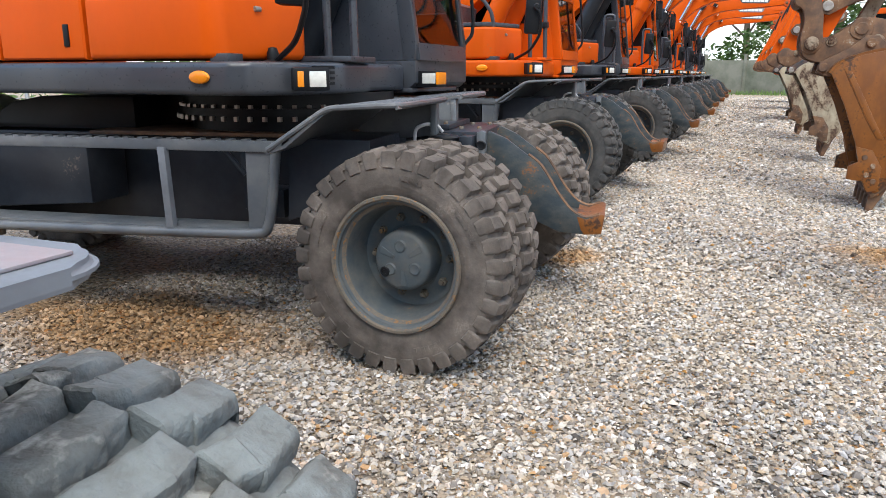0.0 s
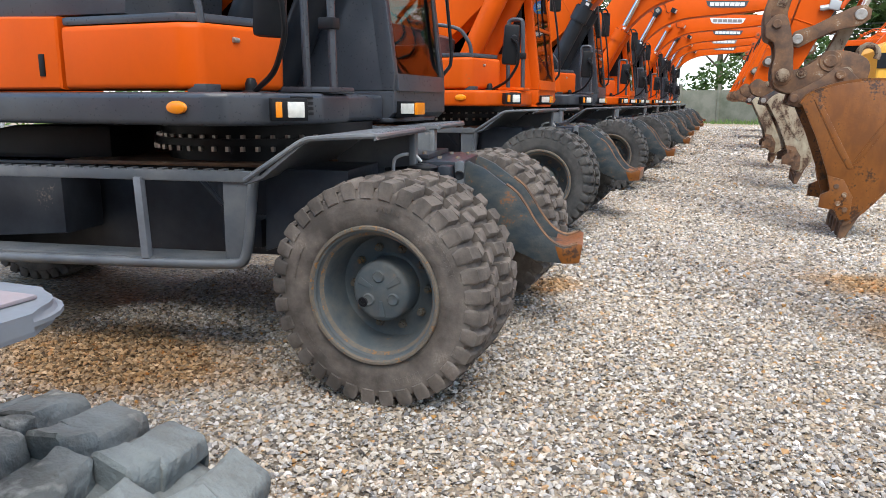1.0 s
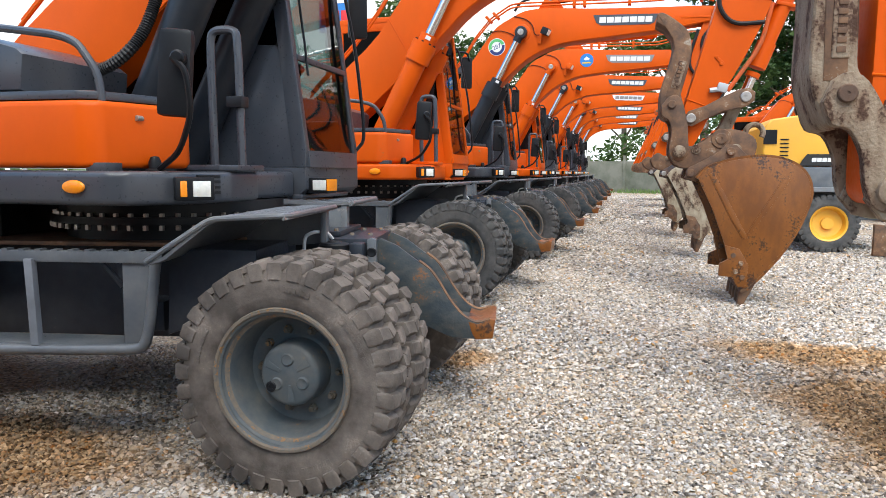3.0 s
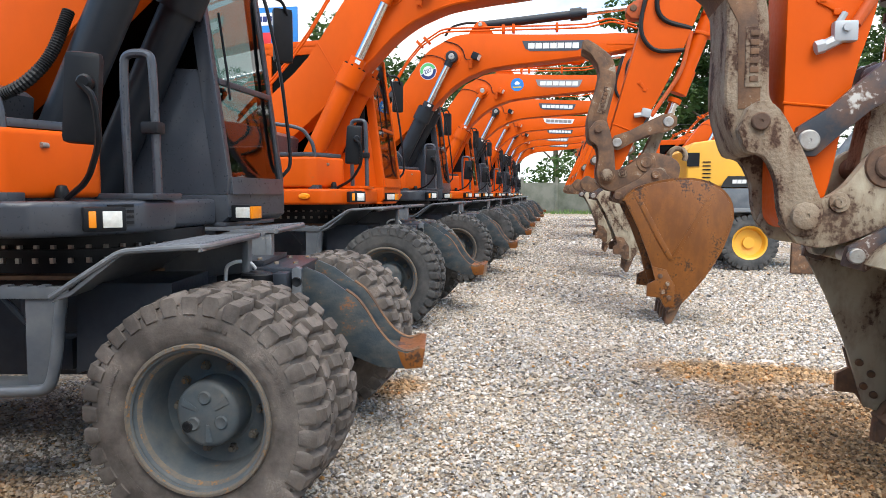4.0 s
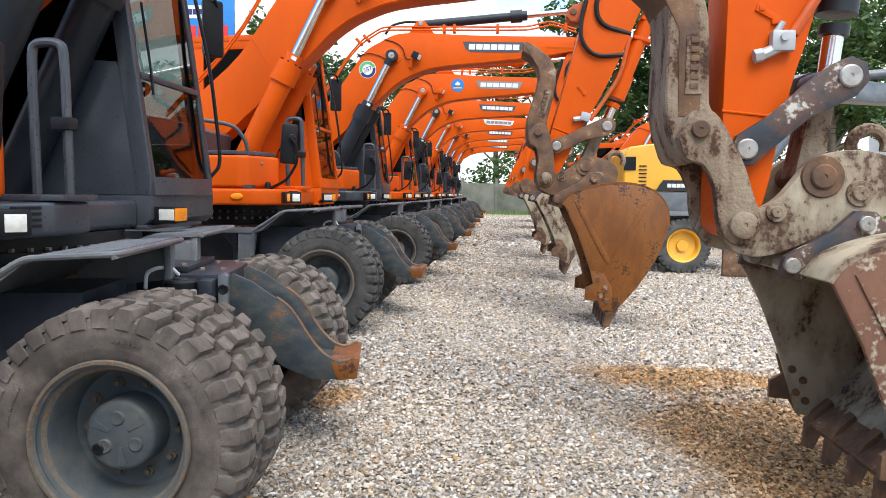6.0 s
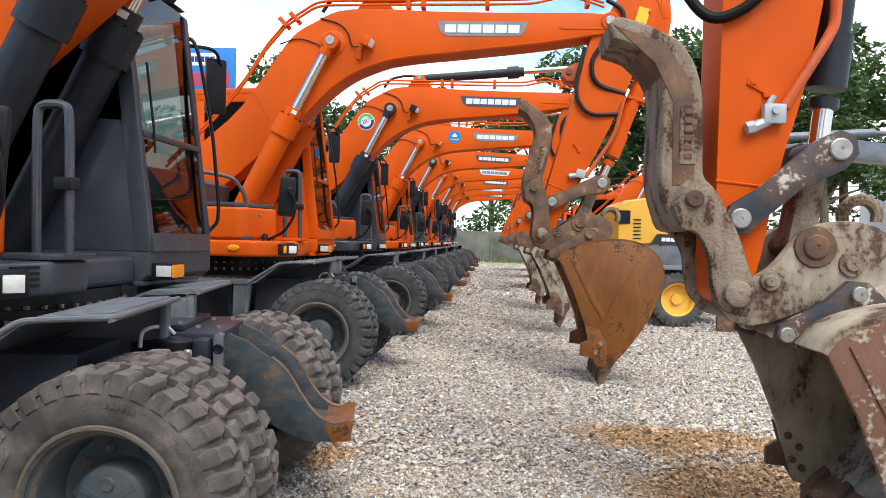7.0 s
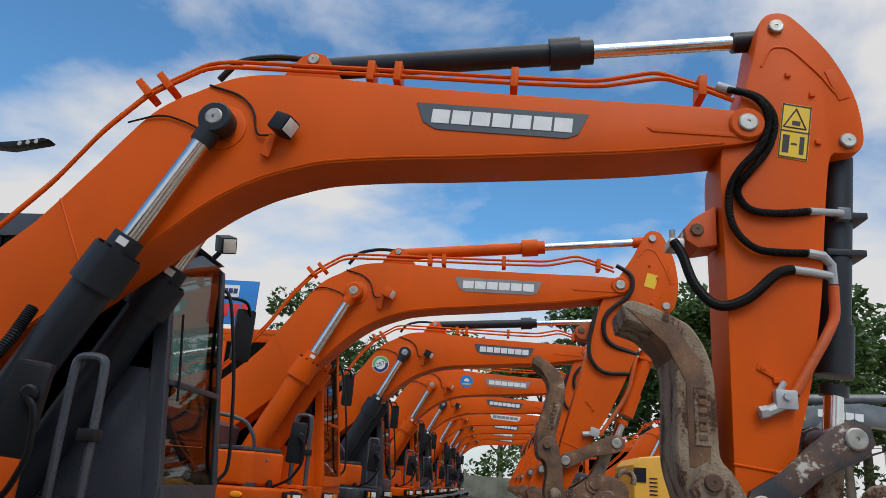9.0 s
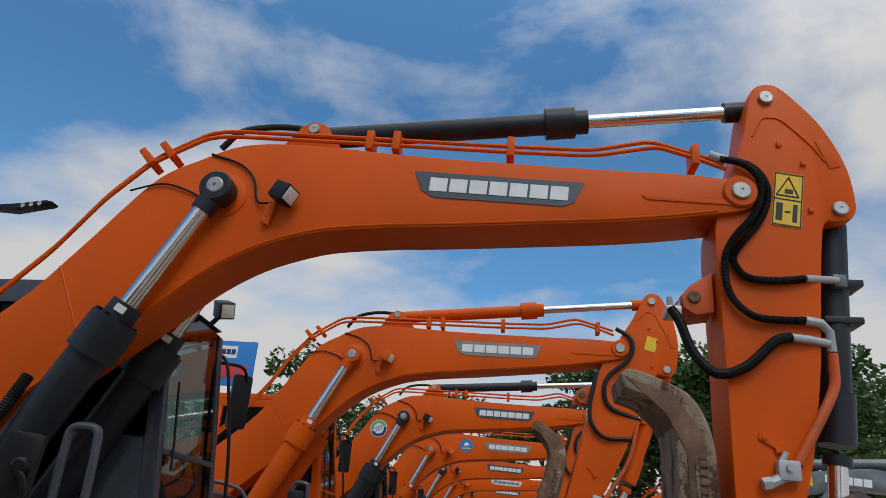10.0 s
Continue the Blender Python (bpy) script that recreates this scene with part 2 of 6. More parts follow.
def gravel_material(name, islands):
    mat = bpy.data.materials.new(name)
    mat.use_nodes = True
    n, l = mat.node_tree.nodes, mat.node_tree.links
    bsdf = n["Principled BSDF"]
    bsdf.inputs["Roughness"].default_value = 0.85
    bsdf.inputs["Specular IOR Level"].default_value = 0.3
    geo = n.new("ShaderNodeNewGeometry")
    ramp = n.new("ShaderNodeValToRGB")
    cr = ramp.color_ramp
    stops = [(0.0, (0.07, 0.062, 0.055)), (0.10, (0.26, 0.22, 0.17)), (0.24, (0.50, 0.445, 0.36)), (0.40, (0.25, 0.24, 0.228)), (0.56, (0.58, 0.54, 0.47)), (0.70, (0.40, 0.31, 0.20)), (0.82, (0.15, 0.147, 0.145)), (0.92, (0.72, 0.69, 0.64)), (1.0, (0.40, 0.21, 0.06))]
    while len(cr.elements) < len(stops):
        cr.elements.new(0.5)
    for e, (p, c) in zip(cr.elements, stops):
        e.position, e.color = p, (c[0] * 1.06, c[1] * 1.04, c[2] * 1.06, 1)
    if islands:
        l.new(geo.outputs["Random Per Island"], ramp.inputs["Fac"])
        tint = n.new("ShaderNodeTexNoise")
        tint.inputs["Scale"].default_value = 60.0
        l.new(geo.outputs["Position"], tint.inputs["Vector"])
        height = tint.outputs["Fac"]
        dist = 0.004
    else:
        warp = n.new("ShaderNodeTexNoise")
        warp.inputs["Scale"].default_value = 25.0
        l.new(geo.outputs["Position"], warp.inputs["Vector"])
        madd = n.new("ShaderNodeVectorMath")
        madd.operation = "MULTIPLY_ADD"
        madd.inputs[1].default_value = (0.03, 0.03, 0.0)
        l.new(warp.outputs["Color"], madd.inputs[0])
        l.new(geo.outputs["Position"], madd.inputs[2])
        vor = n.new("ShaderNodeTexVoronoi")
        vor.inputs["Scale"].default_value = 52.0
        l.new(madd.outputs["Vector"], vor.inputs["Vector"])
        sep = n.new("ShaderNodeSeparateColor")
        l.new(vor.outputs["Color"], sep.inputs["Color"])
        l.new(sep.outputs["Red"], ramp.inputs["Fac"])
        inv = n.new("ShaderNodeMath")
        inv.operation = "SUBTRACT"
        inv.inputs[0].default_value = 1.0
        l.new(vor.outputs["Distance"], inv.inputs[1])
        height = inv.outputs["Value"]
        dist = 0.02
    # brown, clay-stained stretches with outlines of their own
    big = n.new("ShaderNodeTexNoise")
    big.inputs["Scale"].default_value, big.inputs["Detail"].default_value = 0.9, 9.0
    big.inputs["Roughness"].default_value = 0.65
    l.new(geo.outputs["Position"], big.inputs["Vector"])
    parts = []
    for cx, cy, rx, ry in ((1.75, 4.6, 0.95, 1.5), (1.6, 6.0, 0.95, 0.5), (-2.9, 2.85, 1.15, 0.6), (-1.1, 5.15, 0.35, 0.35)):
        sub = n.new("ShaderNodeVectorMath")
        sub.operation = "SUBTRACT"
        sub.inputs[1].default_value = (cx, cy, 0)
        l.new(geo.outputs["Position"], sub.inputs[0])
        div = n.new("ShaderNodeVectorMath")
        div.operation = "DIVIDE"
        div.inputs[1].default_value = (rx, ry, 50)
        l.new(sub.outputs["Vector"], div.inputs[0])
        ln = n.new("ShaderNodeVectorMath")
        ln.operation = "LENGTH"
        l.new(div.outputs["Vector"], ln.inputs[0])
        mr = n.new("ShaderNodeMapRange")
        mr.inputs["From Min"].default_value, mr.inputs["From Max"].default_value = 0.3, 1.25
        mr.inputs["To Min"].default_value, mr.inputs["To Max"].default_value = 0.50, 0.0
        l.new(ln.outputs["Value"], mr.inputs["Value"])
        parts.append(mr.outputs["Result"])
    total = parts[0]
    for p in parts[1:]:
        mx = n.new("ShaderNodeMath")
        mx.operation = "MAXIMUM"
        l.new(total, mx.inputs[0])
        l.new(p, mx.inputs[1])
        total = mx.outputs["Value"]
    sm = n.new("ShaderNodeMath")
    sm.operation = "ADD"
    l.new(total, sm.inputs[0])
    l.new(big.outputs["Fac"], sm.inputs[1])
    mask = n.new("ShaderNodeValToRGB")
    mask.color_ramp.elements[0].position, mask.color_ramp.elements[1].position = 0.62, 0.88
    mask.color_ramp.elements[1].color = (0.85, 0.85, 0.85, 1)
    l.new(sm.outputs["Value"], mask.inputs["Fac"])
    stain = n.new("ShaderNodeMix")
    stain.data_type, stain.blend_type = "RGBA", "MULTIPLY"
    stain.inputs["B"].default_value = (0.80, 0.52, 0.25, 1)
    l.new(mask.outputs["Color"], stain.inputs["Factor"])
    l.new(ramp.outputs["Color"], stain.inputs["A"])
    # bed tinted brown as fines, and darkened for the shade between stones
    fines_gap_shade = n.new("ShaderNodeMix")
    fines_gap_shade.data_type, fines_gap_shade.blend_type = "RGBA", "MULTIPLY"
    fines_gap_shade.inputs["Factor"].default_value = 1.0
    fines_gap_shade.inputs["B"].default_value = (1, 1, 1, 1) if islands else (0.74, 0.68, 0.60, 1)
    l.new(stain.outputs["Result"], fines_gap_shade.inputs["A"])
    l.new(fines_gap_shade.outputs["Result"], bsdf.inputs["Base Color"])
    b = n.new("ShaderNodeBump")
    b.inputs["Strength"].default_value, b.inputs["Distance"].default_value = 0.8, dist
    l.new(height, b.inputs["Height"])
    l.new(b.outputs["Normal"], bsdf.inputs["Normal"])
    return mat


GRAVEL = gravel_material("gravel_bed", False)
STONE = gravel_material("gravel_stone", True)


def leaf_material(name, a, b):
    mat = bpy.data.materials.new(name)
    mat.use_nodes = True
    n, l = mat.node_tree.nodes, mat.node_tree.links
    bsdf = n["Principled BSDF"]
    bsdf.inputs["Roughness"].default_value = 0.55
    geo = n.new("ShaderNodeNewGeometry")
    mix = n.new("ShaderNodeMix")
    mix.data_type = "RGBA"
    mix.inputs["A"].default_value, mix.inputs["B"].default_value = (*a, 1), (*b, 1)
    l.new(geo.outputs["Random Per Island"], mix.inputs["Factor"])
    l.new(mix.outputs["Result"], bsdf.inputs["Base Color"])
    tr = n.new("ShaderNodeBsdfTranslucent")
    l.new(mix.outputs["Result"], tr.inputs["Color"])
    ms = n.new("ShaderNodeMixShader")
    ms.inputs["Fac"].default_value = 0.3
    l.new(bsdf.outputs["BSDF"], ms.inputs[1])
    l.new(tr.outputs["BSDF"], ms.inputs[2])
    l.new(ms.outputs["Shader"], n["Material Output"].inputs["Surface"])
    return mat


LEAF = leaf_material("leaf", (0.026, 0.066, 0.014), (0.085, 0.145, 0.034))
GRASS = leaf_material("grass_blade", (0.07, 0.14, 0.03), (0.16, 0.24, 0.06))


def glass_material(name, tint, bend_by):
    mat = bpy.data.materials.new(name)
    mat.use_nodes = True
    n, l = mat.node_tree.nodes, mat.node_tree.links
    n.remove(n["Principled BSDF"])
    gl, tr, ms, fr = n.new("ShaderNodeBsdfGlossy"), n.new("ShaderNodeBsdfTransparent"), n.new("ShaderNodeMixShader"), n.new("ShaderNodeFresnel")
    gl.inputs["Roughness"].default_value = 0.03
    tr.inputs["Color"].default_value = (*tint, 1)
    fr.inputs["IOR"].default_value = bend_by
    l.new(fr.outputs["Fac"], ms.inputs["Fac"])
    l.new(tr.outputs["BSDF"], ms.inputs[1])
    l.new(gl.outputs["BSDF"], ms.inputs[2])
    l.new(ms.outputs["Shader"], n["Material Output"].inputs["Surface"])
    return mat


GLASS = glass_material("window_glass", (0.44, 0.53, 0.52), 1.75)
# almost opaque tint: the darkness of the unlit cab put into the pane
VOID_PANE = glass_material("dark_interior_pane", (0.02, 0.025, 0.025), 1.2)


# ---- mesh helpers ----
def fresh():
    return bmesh.new()


def add_box(bm, x0, x1, y0, y1, z0, z1, bevel=0.008, m=None):
    got = bmesh.ops.create_cube(bm, size=1.0)["verts"]
    for v in got:
        v.co = Vector(((x0 + x1) / 2 + v.co.x * (x1 - x0), (y0 + y1) / 2 + v.co.y * (y1 - y0), (z0 + z1) / 2 + v.co.z * (z1 - z0)))
        if m:
            v.co = m @ v.co
    if bevel:
        edges = {e for v in got for e in v.link_edges}
        bmesh.ops.bevel(bm, geom=list(edges), offset=bevel, segments=2, affect="EDGES", profile=0.6)
    return bm


def add_slab(bm, outline, y0, y1, bevel=0.008, segments=2):
    """A plate with the outline (x, z), from y0 to y1."""
    a = [bm.verts.new((x, y0, z)) for x, z in outline]
    b = [bm.verts.new((x, y1, z)) for x, z in outline]
    k = len(outline)
    faces = [bm.faces.new(a), bm.faces.new(b[::-1])]
    rim = [bm.faces.new((a[(i + 1) % k], a[i], b[i], b[(i + 1) % k])) for i in range(k)]
    bmesh.ops.recalc_face_normals(bm, faces=faces + rim)
    if bevel:
        edges = list(faces[0].edges) + list(faces[1].edges)
        bmesh.ops.bevel(bm, geom=edges, offset=bevel, segments=segments, affect="EDGES", profile=0.6)
    return bm


def add_tube(bm, path, r, n=10, close=False):
    """A round bar along a path; r a number or one for each point."""
    pts = [Vector(p) for p in path]
    k = len(pts)
    rad = r if isinstance(r, (list, tuple)) else [r] * k
    rings, up = [], None
    for i, p in enumerate(pts):
        d = (pts[min(i + 1, k - 1)] - pts[max(i - 1, 0)]).normalized()
        if up is None:
            up = d.orthogonal().normalized()
        up = (up - d * up.dot(d)).normalized()
        side = d.cross(up)
        rings.append([bm.verts.new(p + (up * math.cos(2 * math.pi * j / n) + side * math.sin(2 * math.pi * j / n)) * rad[i]) for j in range(n)])
    for i in range(k - 1):
        for j in range(n):
            f = bm.faces.new((rings[i][j], rings[i][(j + 1) % n], rings[i + 1][(j + 1) % n], rings[i + 1][j]))
            f.smooth = True
    bm.faces.new(rings[0][::-1])
    bm.faces.new(rings[-1])
    return bm


def flow(pts, steps=4):
    """A finer line through the points (Catmull-Rom)."""
    out = []
    for i in range(len(pts) - 1):
        a, b, c, d = pts[max(i - 1, 0)], pts[i], pts[i + 1], pts[min(i + 2, len(pts) - 1)]
        for k in range(steps):
            t = k / steps
            out.append(tuple(0.5 * (2 * q + (r - p) * t + (2 * p - 5 * q + 4 * r - s_) * t * t + (3 * q - p - 3 * r + s_) * t ** 3) for p, q, r, s_ in zip(a, b, c, d)))
    return out + [pts[-1]]


def bend(path, steps=5, pull=0.35):
    """Rounds the corners of a path."""
    pts = [Vector(p) for p in path]
    out = [pts[0]]
    for i in range(1, len(pts) - 1):
        a, b, c = pts[i - 1], pts[i], pts[i + 1]
        p, q = b.lerp(a, pull), b.lerp(c, pull)
        for s in range(steps + 1):
            t = s / steps
            out.append(p * (1 - t) ** 2 + b * 2 * t * (1 - t) + q * t * t)
    out.append(pts[-1])
    return out


def add_lathe(bm, profile, axis=(0, 0), n=48, smooth=True):
    """Turns a profile of (radius, y) about the line along y through (x, z)."""
    rings = []
    for r, y in profile:
        if r < 1e-5:
            rings.append([bm.verts.new((axis[0], y, axis[1]))])
        else:
            rings.append([bm.verts.new((axis[0] + r * math.cos(2 * math.pi * j / n), y, axis[1] + r * math.sin(2 * math.pi * j / n))) for j in range(n)])
    for a, b in zip(rings, rings[1:]):
        for j in range(n):
            k = (j + 1) % n
            if len(a) == 1 and len(b) == 1:
                continue
            if len(a) == 1:
                f = bm.faces.new((a[0], b[j], b[k]))
            elif len(b) == 1:
                f = bm.faces.new((a[j], b[0], a[k]))
            else:
                f = bm.faces.new((a[j], b[j], b[k], a[k]))
            f.smooth = smooth
    return bm


def pin(bm, x, z, y0, y1, r, n=20):
    """A pin head along y with a bevelled rim and a small centre hole."""
    add_lathe(bm, [(0, y0 + 0.004), (r * 0.18, y0 + 0.004), (r * 0.2, y0), (r * 0.86, y0), (r, y0 + 0.006), (r, y1), (0, y1)], (x, z), n)
    return bm


MESHES = {}


def part(name, bm, material, parent, label="", key=None):
    """Links a bmesh (or a function that makes one, kept under key) as one mesh object under its parent."""
    k = (key or name, material.name) if callable(bm) else None
    if k and k in MESHES:
        me = MESHES[k]
    else:
        b = bm() if callable(bm) else bm
        bmesh.ops.recalc_face_normals(b, faces=b.faces)
        me = bpy.data.meshes.new(name)
        b.to_mesh(me)
        b.free()
        me.polygons.foreach_set("use_smooth", [True] * len(me.polygons))
        me.set_sharp_from_angle(angle=radians(36))
        me.materials.append(material)
        if k:
            MESHES[k] = me
    ob = new(name, me)
    ob.parent = parent
    if label:
        tagged(ob, label)
    return ob


def of(maker, *args, **kw):
    """A bmesh from one adding function."""
    return lambda: maker(fresh(), *args, **kw)


def thing(name, label, category, group="", m=None, kind=""):
    ob = new(name)
    ob.empty_display_size = 0.2
    if m:
        ob.matrix_basis = m
    return tagged(ob, label, category, group, kind)
# ---- ground ----
def ground_mesh():
    bm = fresh()
    xs = [-2000, -300, -60, -20, -8] + [-6 + 0.25 * i for i in range(49)] + [10, 30, 80, 300, 2000]
    ys = [-2000, -200, -30, -6] + [-2 + 0.25 * i for i in range(49)] + [14, 18, 24, 40, 62, 90, 300, 2000]
    grid = [[bm.verts.new((x, y, 0.02 * noise.noise((x * 0.8, y * 0.8, 0)) - 0.012 if abs(x) < 7 and -2 < y < 11 else -0.012)) for x in xs] for y in ys]
    for r0, r1 in zip(grid, grid[1:]):
        for j in range(len(xs) - 1):
            bm.faces.new((r0[j], r0[j + 1], r1[j + 1], r1[j])).smooth = True
    return bm


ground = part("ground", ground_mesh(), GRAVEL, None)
tagged(ground, "pale grey and beige crushed-stone yard with brown clay stains", "gravel yard", kind="structure")


def stones(name, count, x0, x1, y0, y1, s0, s1, seed):
    """Loose crushed stones as angular lumps, one mesh."""
    rng = np.random.default_rng(seed)
    base = np.array([(0.45, 0.1, 0.75), (-0.3, 0.4, 0.8), (-0.15, -0.45, 0.7), (0.95, 0.25, -0.1), (-0.2, 0.95, -0.15), (-0.95, -0.15, -0.1), (0.15, -0.95, -0.15)], float)
    tri = np.array([(0, 1, 2), (0, 3, 4), (0, 4, 1), (1, 4, 5), (1, 5, 2), (2, 5, 6), (2, 6, 0), (0, 6, 3)])
    px, py = rng.uniform(x0, x1, count), rng.uniform(y0, y1, count)
    size = s0 + (s1 - s0) * rng.random(count) ** 2.2
    turn = rng.uniform(0, 2 * math.pi, count)
    v = base[None] * (1 + rng.uniform(-0.45, 0.45, (count, 7, 3))) + rng.uniform(-0.12, 0.12, (count, 7, 3))
    v *= np.stack([rng.uniform(0.7, 1.35, count), rng.uniform(0.7, 1.2, count), rng.uniform(0.45, 0.9, count)], 1)[:, None, :]
    tilt = rng.normal(0, 0.45, count)
    vy, vz = v[..., 1] * np.cos(tilt)[:, None] - v[..., 2] * np.sin(tilt)[:, None], v[..., 1] * np.sin(tilt)[:, None] + v[..., 2] * np.cos(tilt)[:, None]
    vx, vy2 = v[..., 0] * np.cos(turn)[:, None] - vy * np.sin(turn)[:, None], v[..., 0] * np.sin(turn)[:, None] + vy * np.cos(turn)[:, None]
    p = np.stack([vx * size[:, None] + px[:, None], vy2 * size[:, None] + py[:, None], vz * size[:, None] + (size * rng.uniform(-0.1, 0.35, count))[:, None] - 0.006], -1).reshape(-1, 3)
    f = (tri[None] + 7 * np.arange(count)[:, None, None]).reshape(-1, 3)
    me = bpy.data.meshes.new(name)
    me.vertices.add(len(p))
    me.vertices.foreach_set("co", p.astype(np.float32).ravel())
    me.loops.add(f.size)
    me.loops.foreach_set("vertex_index", f.astype(np.int32).ravel())
    me.polygons.add(len(f))
    me.polygons.foreach_set("loop_start", np.arange(0, f.size, 3, dtype=np.int32))
    me.polygons.foreach_set("use_smooth", np.zeros(len(f), dtype=bool))
    me.update(calc_edges=True)
    me.materials.append(STONE)
    return tagged(new(name, me), "loose crushed grey, beige and brown stones covering the yard", "gravel", kind="stuff")


stones("gravel", 130000, -3.6, 3.2, 1.0, 5.0, 0.005, 0.018, 1)
stones("gravel", 70000, -2.8, 4.2, 5.0, 10.0, 0.008, 0.024, 2)
stones("gravel", 26000, -2.0, 6.5, 20.0, 46.0, 0.03, 0.06, 4)
stones("gravel", 40000, -2.2, 5.5, 10.0, 20.0, 0.013, 0.032, 3)


# ---- wheels ----
R_TYRE = 0.515


def tyre_mesh(y0, y1, lugs=42, seed=3, deep=0.026, wear=0.003, fat=1.0, lean=1.0):
    """Carcass with sidewalls, and staggered tread blocks that wrap round both shoulders."""
    bm = fresh()
    w, yc = y1 - y0, (y0 + y1) / 2
    r = R_TYRE - deep
    prof = [(0.285, -0.36), (0.31, -0.44), (0.345, -0.465), (0.36, -0.48), (0.366, -0.474), (0.40, -0.505), (0.408, -0.50), (0.43, -0.50), (0.46, -0.47), (r - 0.006, -0.40), (r, -0.30), (r + 0.002, 0)]
    prof = [(a, yc + b * w) for a, b in prof] + [(a, yc - b * w) for a, b in prof[-2::-1]]
    add_lathe(bm, prof, n=72 if lugs > 26 else 36)
    rng = random.Random(seed)
    step = 2 * math.pi / lugs

    def block(a0, a1, s0, s1, skew, top, drop):
        """One block from angle a0 to a1 and from s0 to s1 across, in shares of the half width."""
        ends = []
        for s in (s0, s1):
            rr = R_TYRE - top - (0.010 if abs(s) > 0.8 else 0.0)
            low = r - 0.006
            off = skew * (abs(s) - 0.3)
            m = step * 0.07
            ring = []
            for a, rad in ((a0, low), (a1, low), (a1 - m, rr - 0.007), (a1 - 2.2 * m, rr), (a0 + 2.2 * m, rr), (a0 + m, rr - 0.007)):
                aa = a + off + rng.uniform(-1, 1) * wear * 0.8
                rd = rad + rng.uniform(-1, 1) * wear
                ring.append(Vector((rd * math.cos(aa), yc + s * w / 2, rd * math.sin(aa))))
            ends.append(ring)
        if drop:
            ring = []
            s = s1
            for a, rad, out in ((a0, 0.428, 0.47), (a1, 0.428, 0.47), (a1 - step * 0.08, 0.430, 0.515), (a1 - step * 0.17, 0.432, 0.524), (a0 + step * 0.17, 0.432, 0.524), (a0 + step * 0.08, 0.430, 0.515)):
                aa = a + skew * 0.7
                ring.append(Vector((rad * math.cos(aa), yc + math.copysign(out, s) * w, rad * math.sin(aa))))
            ends.append(ring)
        vs = [[bm.verts.new(p) for p in ring] for ring in ends]
        for p, q in zip(vs, vs[1:]):
            for i in range(6):
                bm.faces.new((p[i], p[(i + 1) % 6], q[(i + 1) % 6], q[i]))
        bm.faces.new(vs[0])
        bm.faces.new(vs[-1][::-1])

    for i in range(lugs):
        a = i * step
        wide = step * 0.84 * fat
        block(a, a + wide, -0.30, -0.97, step * 0.35 * lean, 0.003, True)
        block(a + step / 2, a + step / 2 + wide, 0.30, 0.97, step * 0.35 * lean, 0.003, True)
        block(a + step * 0.05, a + step * 0.05 + wide * 0.9, -0.34, 0.02, -step * 0.8 * lean, 0.001, False)
        block(a + step * 0.55, a + step * 0.55 + wide * 0.9, 0.34, 0.04, -step * 0.8 * lean, 0.001, False)
    if wear > 0.005:
        bmesh.ops.recalc_face_normals(bm, faces=bm.faces)
        hard = [e for e in bm.edges if len(e.link_faces) == 2 and e.calc_face_angle() > 0.45]
        bmesh.ops.bevel(bm, geom=hard, offset=0.0035, segments=1, affect="EDGES", profile=0.5)
        long = [e for e in bm.edges if e.calc_length() > 0.022]
        bmesh.ops.subdivide_edges(bm, edges=long, cuts=2, use_grid_fill=True)
        for v in bm.verts:
            v.co += v.normal * (0.0045 * noise.noise(v.co * 24) + 0.003 * noise.noise(v.co * 75))
    return bm


def rim_mesh(y0, out):
    """Deep dish of a wheel: flange, lock ring, drum and disc. y0 the outer lip, out = -1 for the side that faces -y."""
    d = -out
    prof = [(0.300, 0.012), (0.322, 0.000), (0.330, 0.006), (0.328, 0.018), (0.312, 0.024), (0.304, 0.022), (0.300, 0.034), (0.292, 0.040), (0.286, 0.046), (0.280, 0.052), (0.272, 0.09), (0.262, 0.17), (0.250, 0.205), (0.225, 0.215), (0.12, 0.215), (0.12, 0.30)]
    return add_lathe(fresh(), [(r * 0.945, y0 + d * y) for r, y in prof], n=44)


def hub_mesh(y0, out):
    d = -out
    bm = fresh()
    add_lathe(bm, [(0, 0.036 * d + y0), (0.028, y0 + d * 0.036), (0.034, y0 + d * 0.038), (0.100, y0 + d * 0.038), (0.112, y0 + d * 0.044), (0.118, y0 + d * 0.055), (0.122, y0 + d * 0.16), (0.132, y0 + d * 0.165), (0.134, y0 + d * 0.22)], n=40)
    return bm


def boss_mesh(y0, out):
    d = -out
    return add_lathe(fresh(), [(0, y0 + d * 0.034), (0.010, y0 + d * 0.034), (0.020, y0 + d * 0.030), (0.026, y0 + d * 0.039)], (0, 0), 16)


def plug_mesh(y0, out):
    d = -out
    bm = add_lathe(fresh(), [(0, y0 + d * 0.030), (0.008, y0 + d * 0.030), (0.009, y0 + d * 0.027), (0.017, y0 + d * 0.027), (0.020, y0 + d * 0.031), (0.020, y0 + d * 0.04)], (-0.071, -0.045), 20)
    return bm


def bolt_mesh(y0, out):
    d = -out
    return add_lathe(fresh(), [(0, y0 + d * 0.180), (0.012, y0 + d * 0.180), (0.012, y0 + d * 0.195), (0.019, y0 + d * 0.196), (0.021, y0 + d * 0.214)], (0, 0), 6, False)


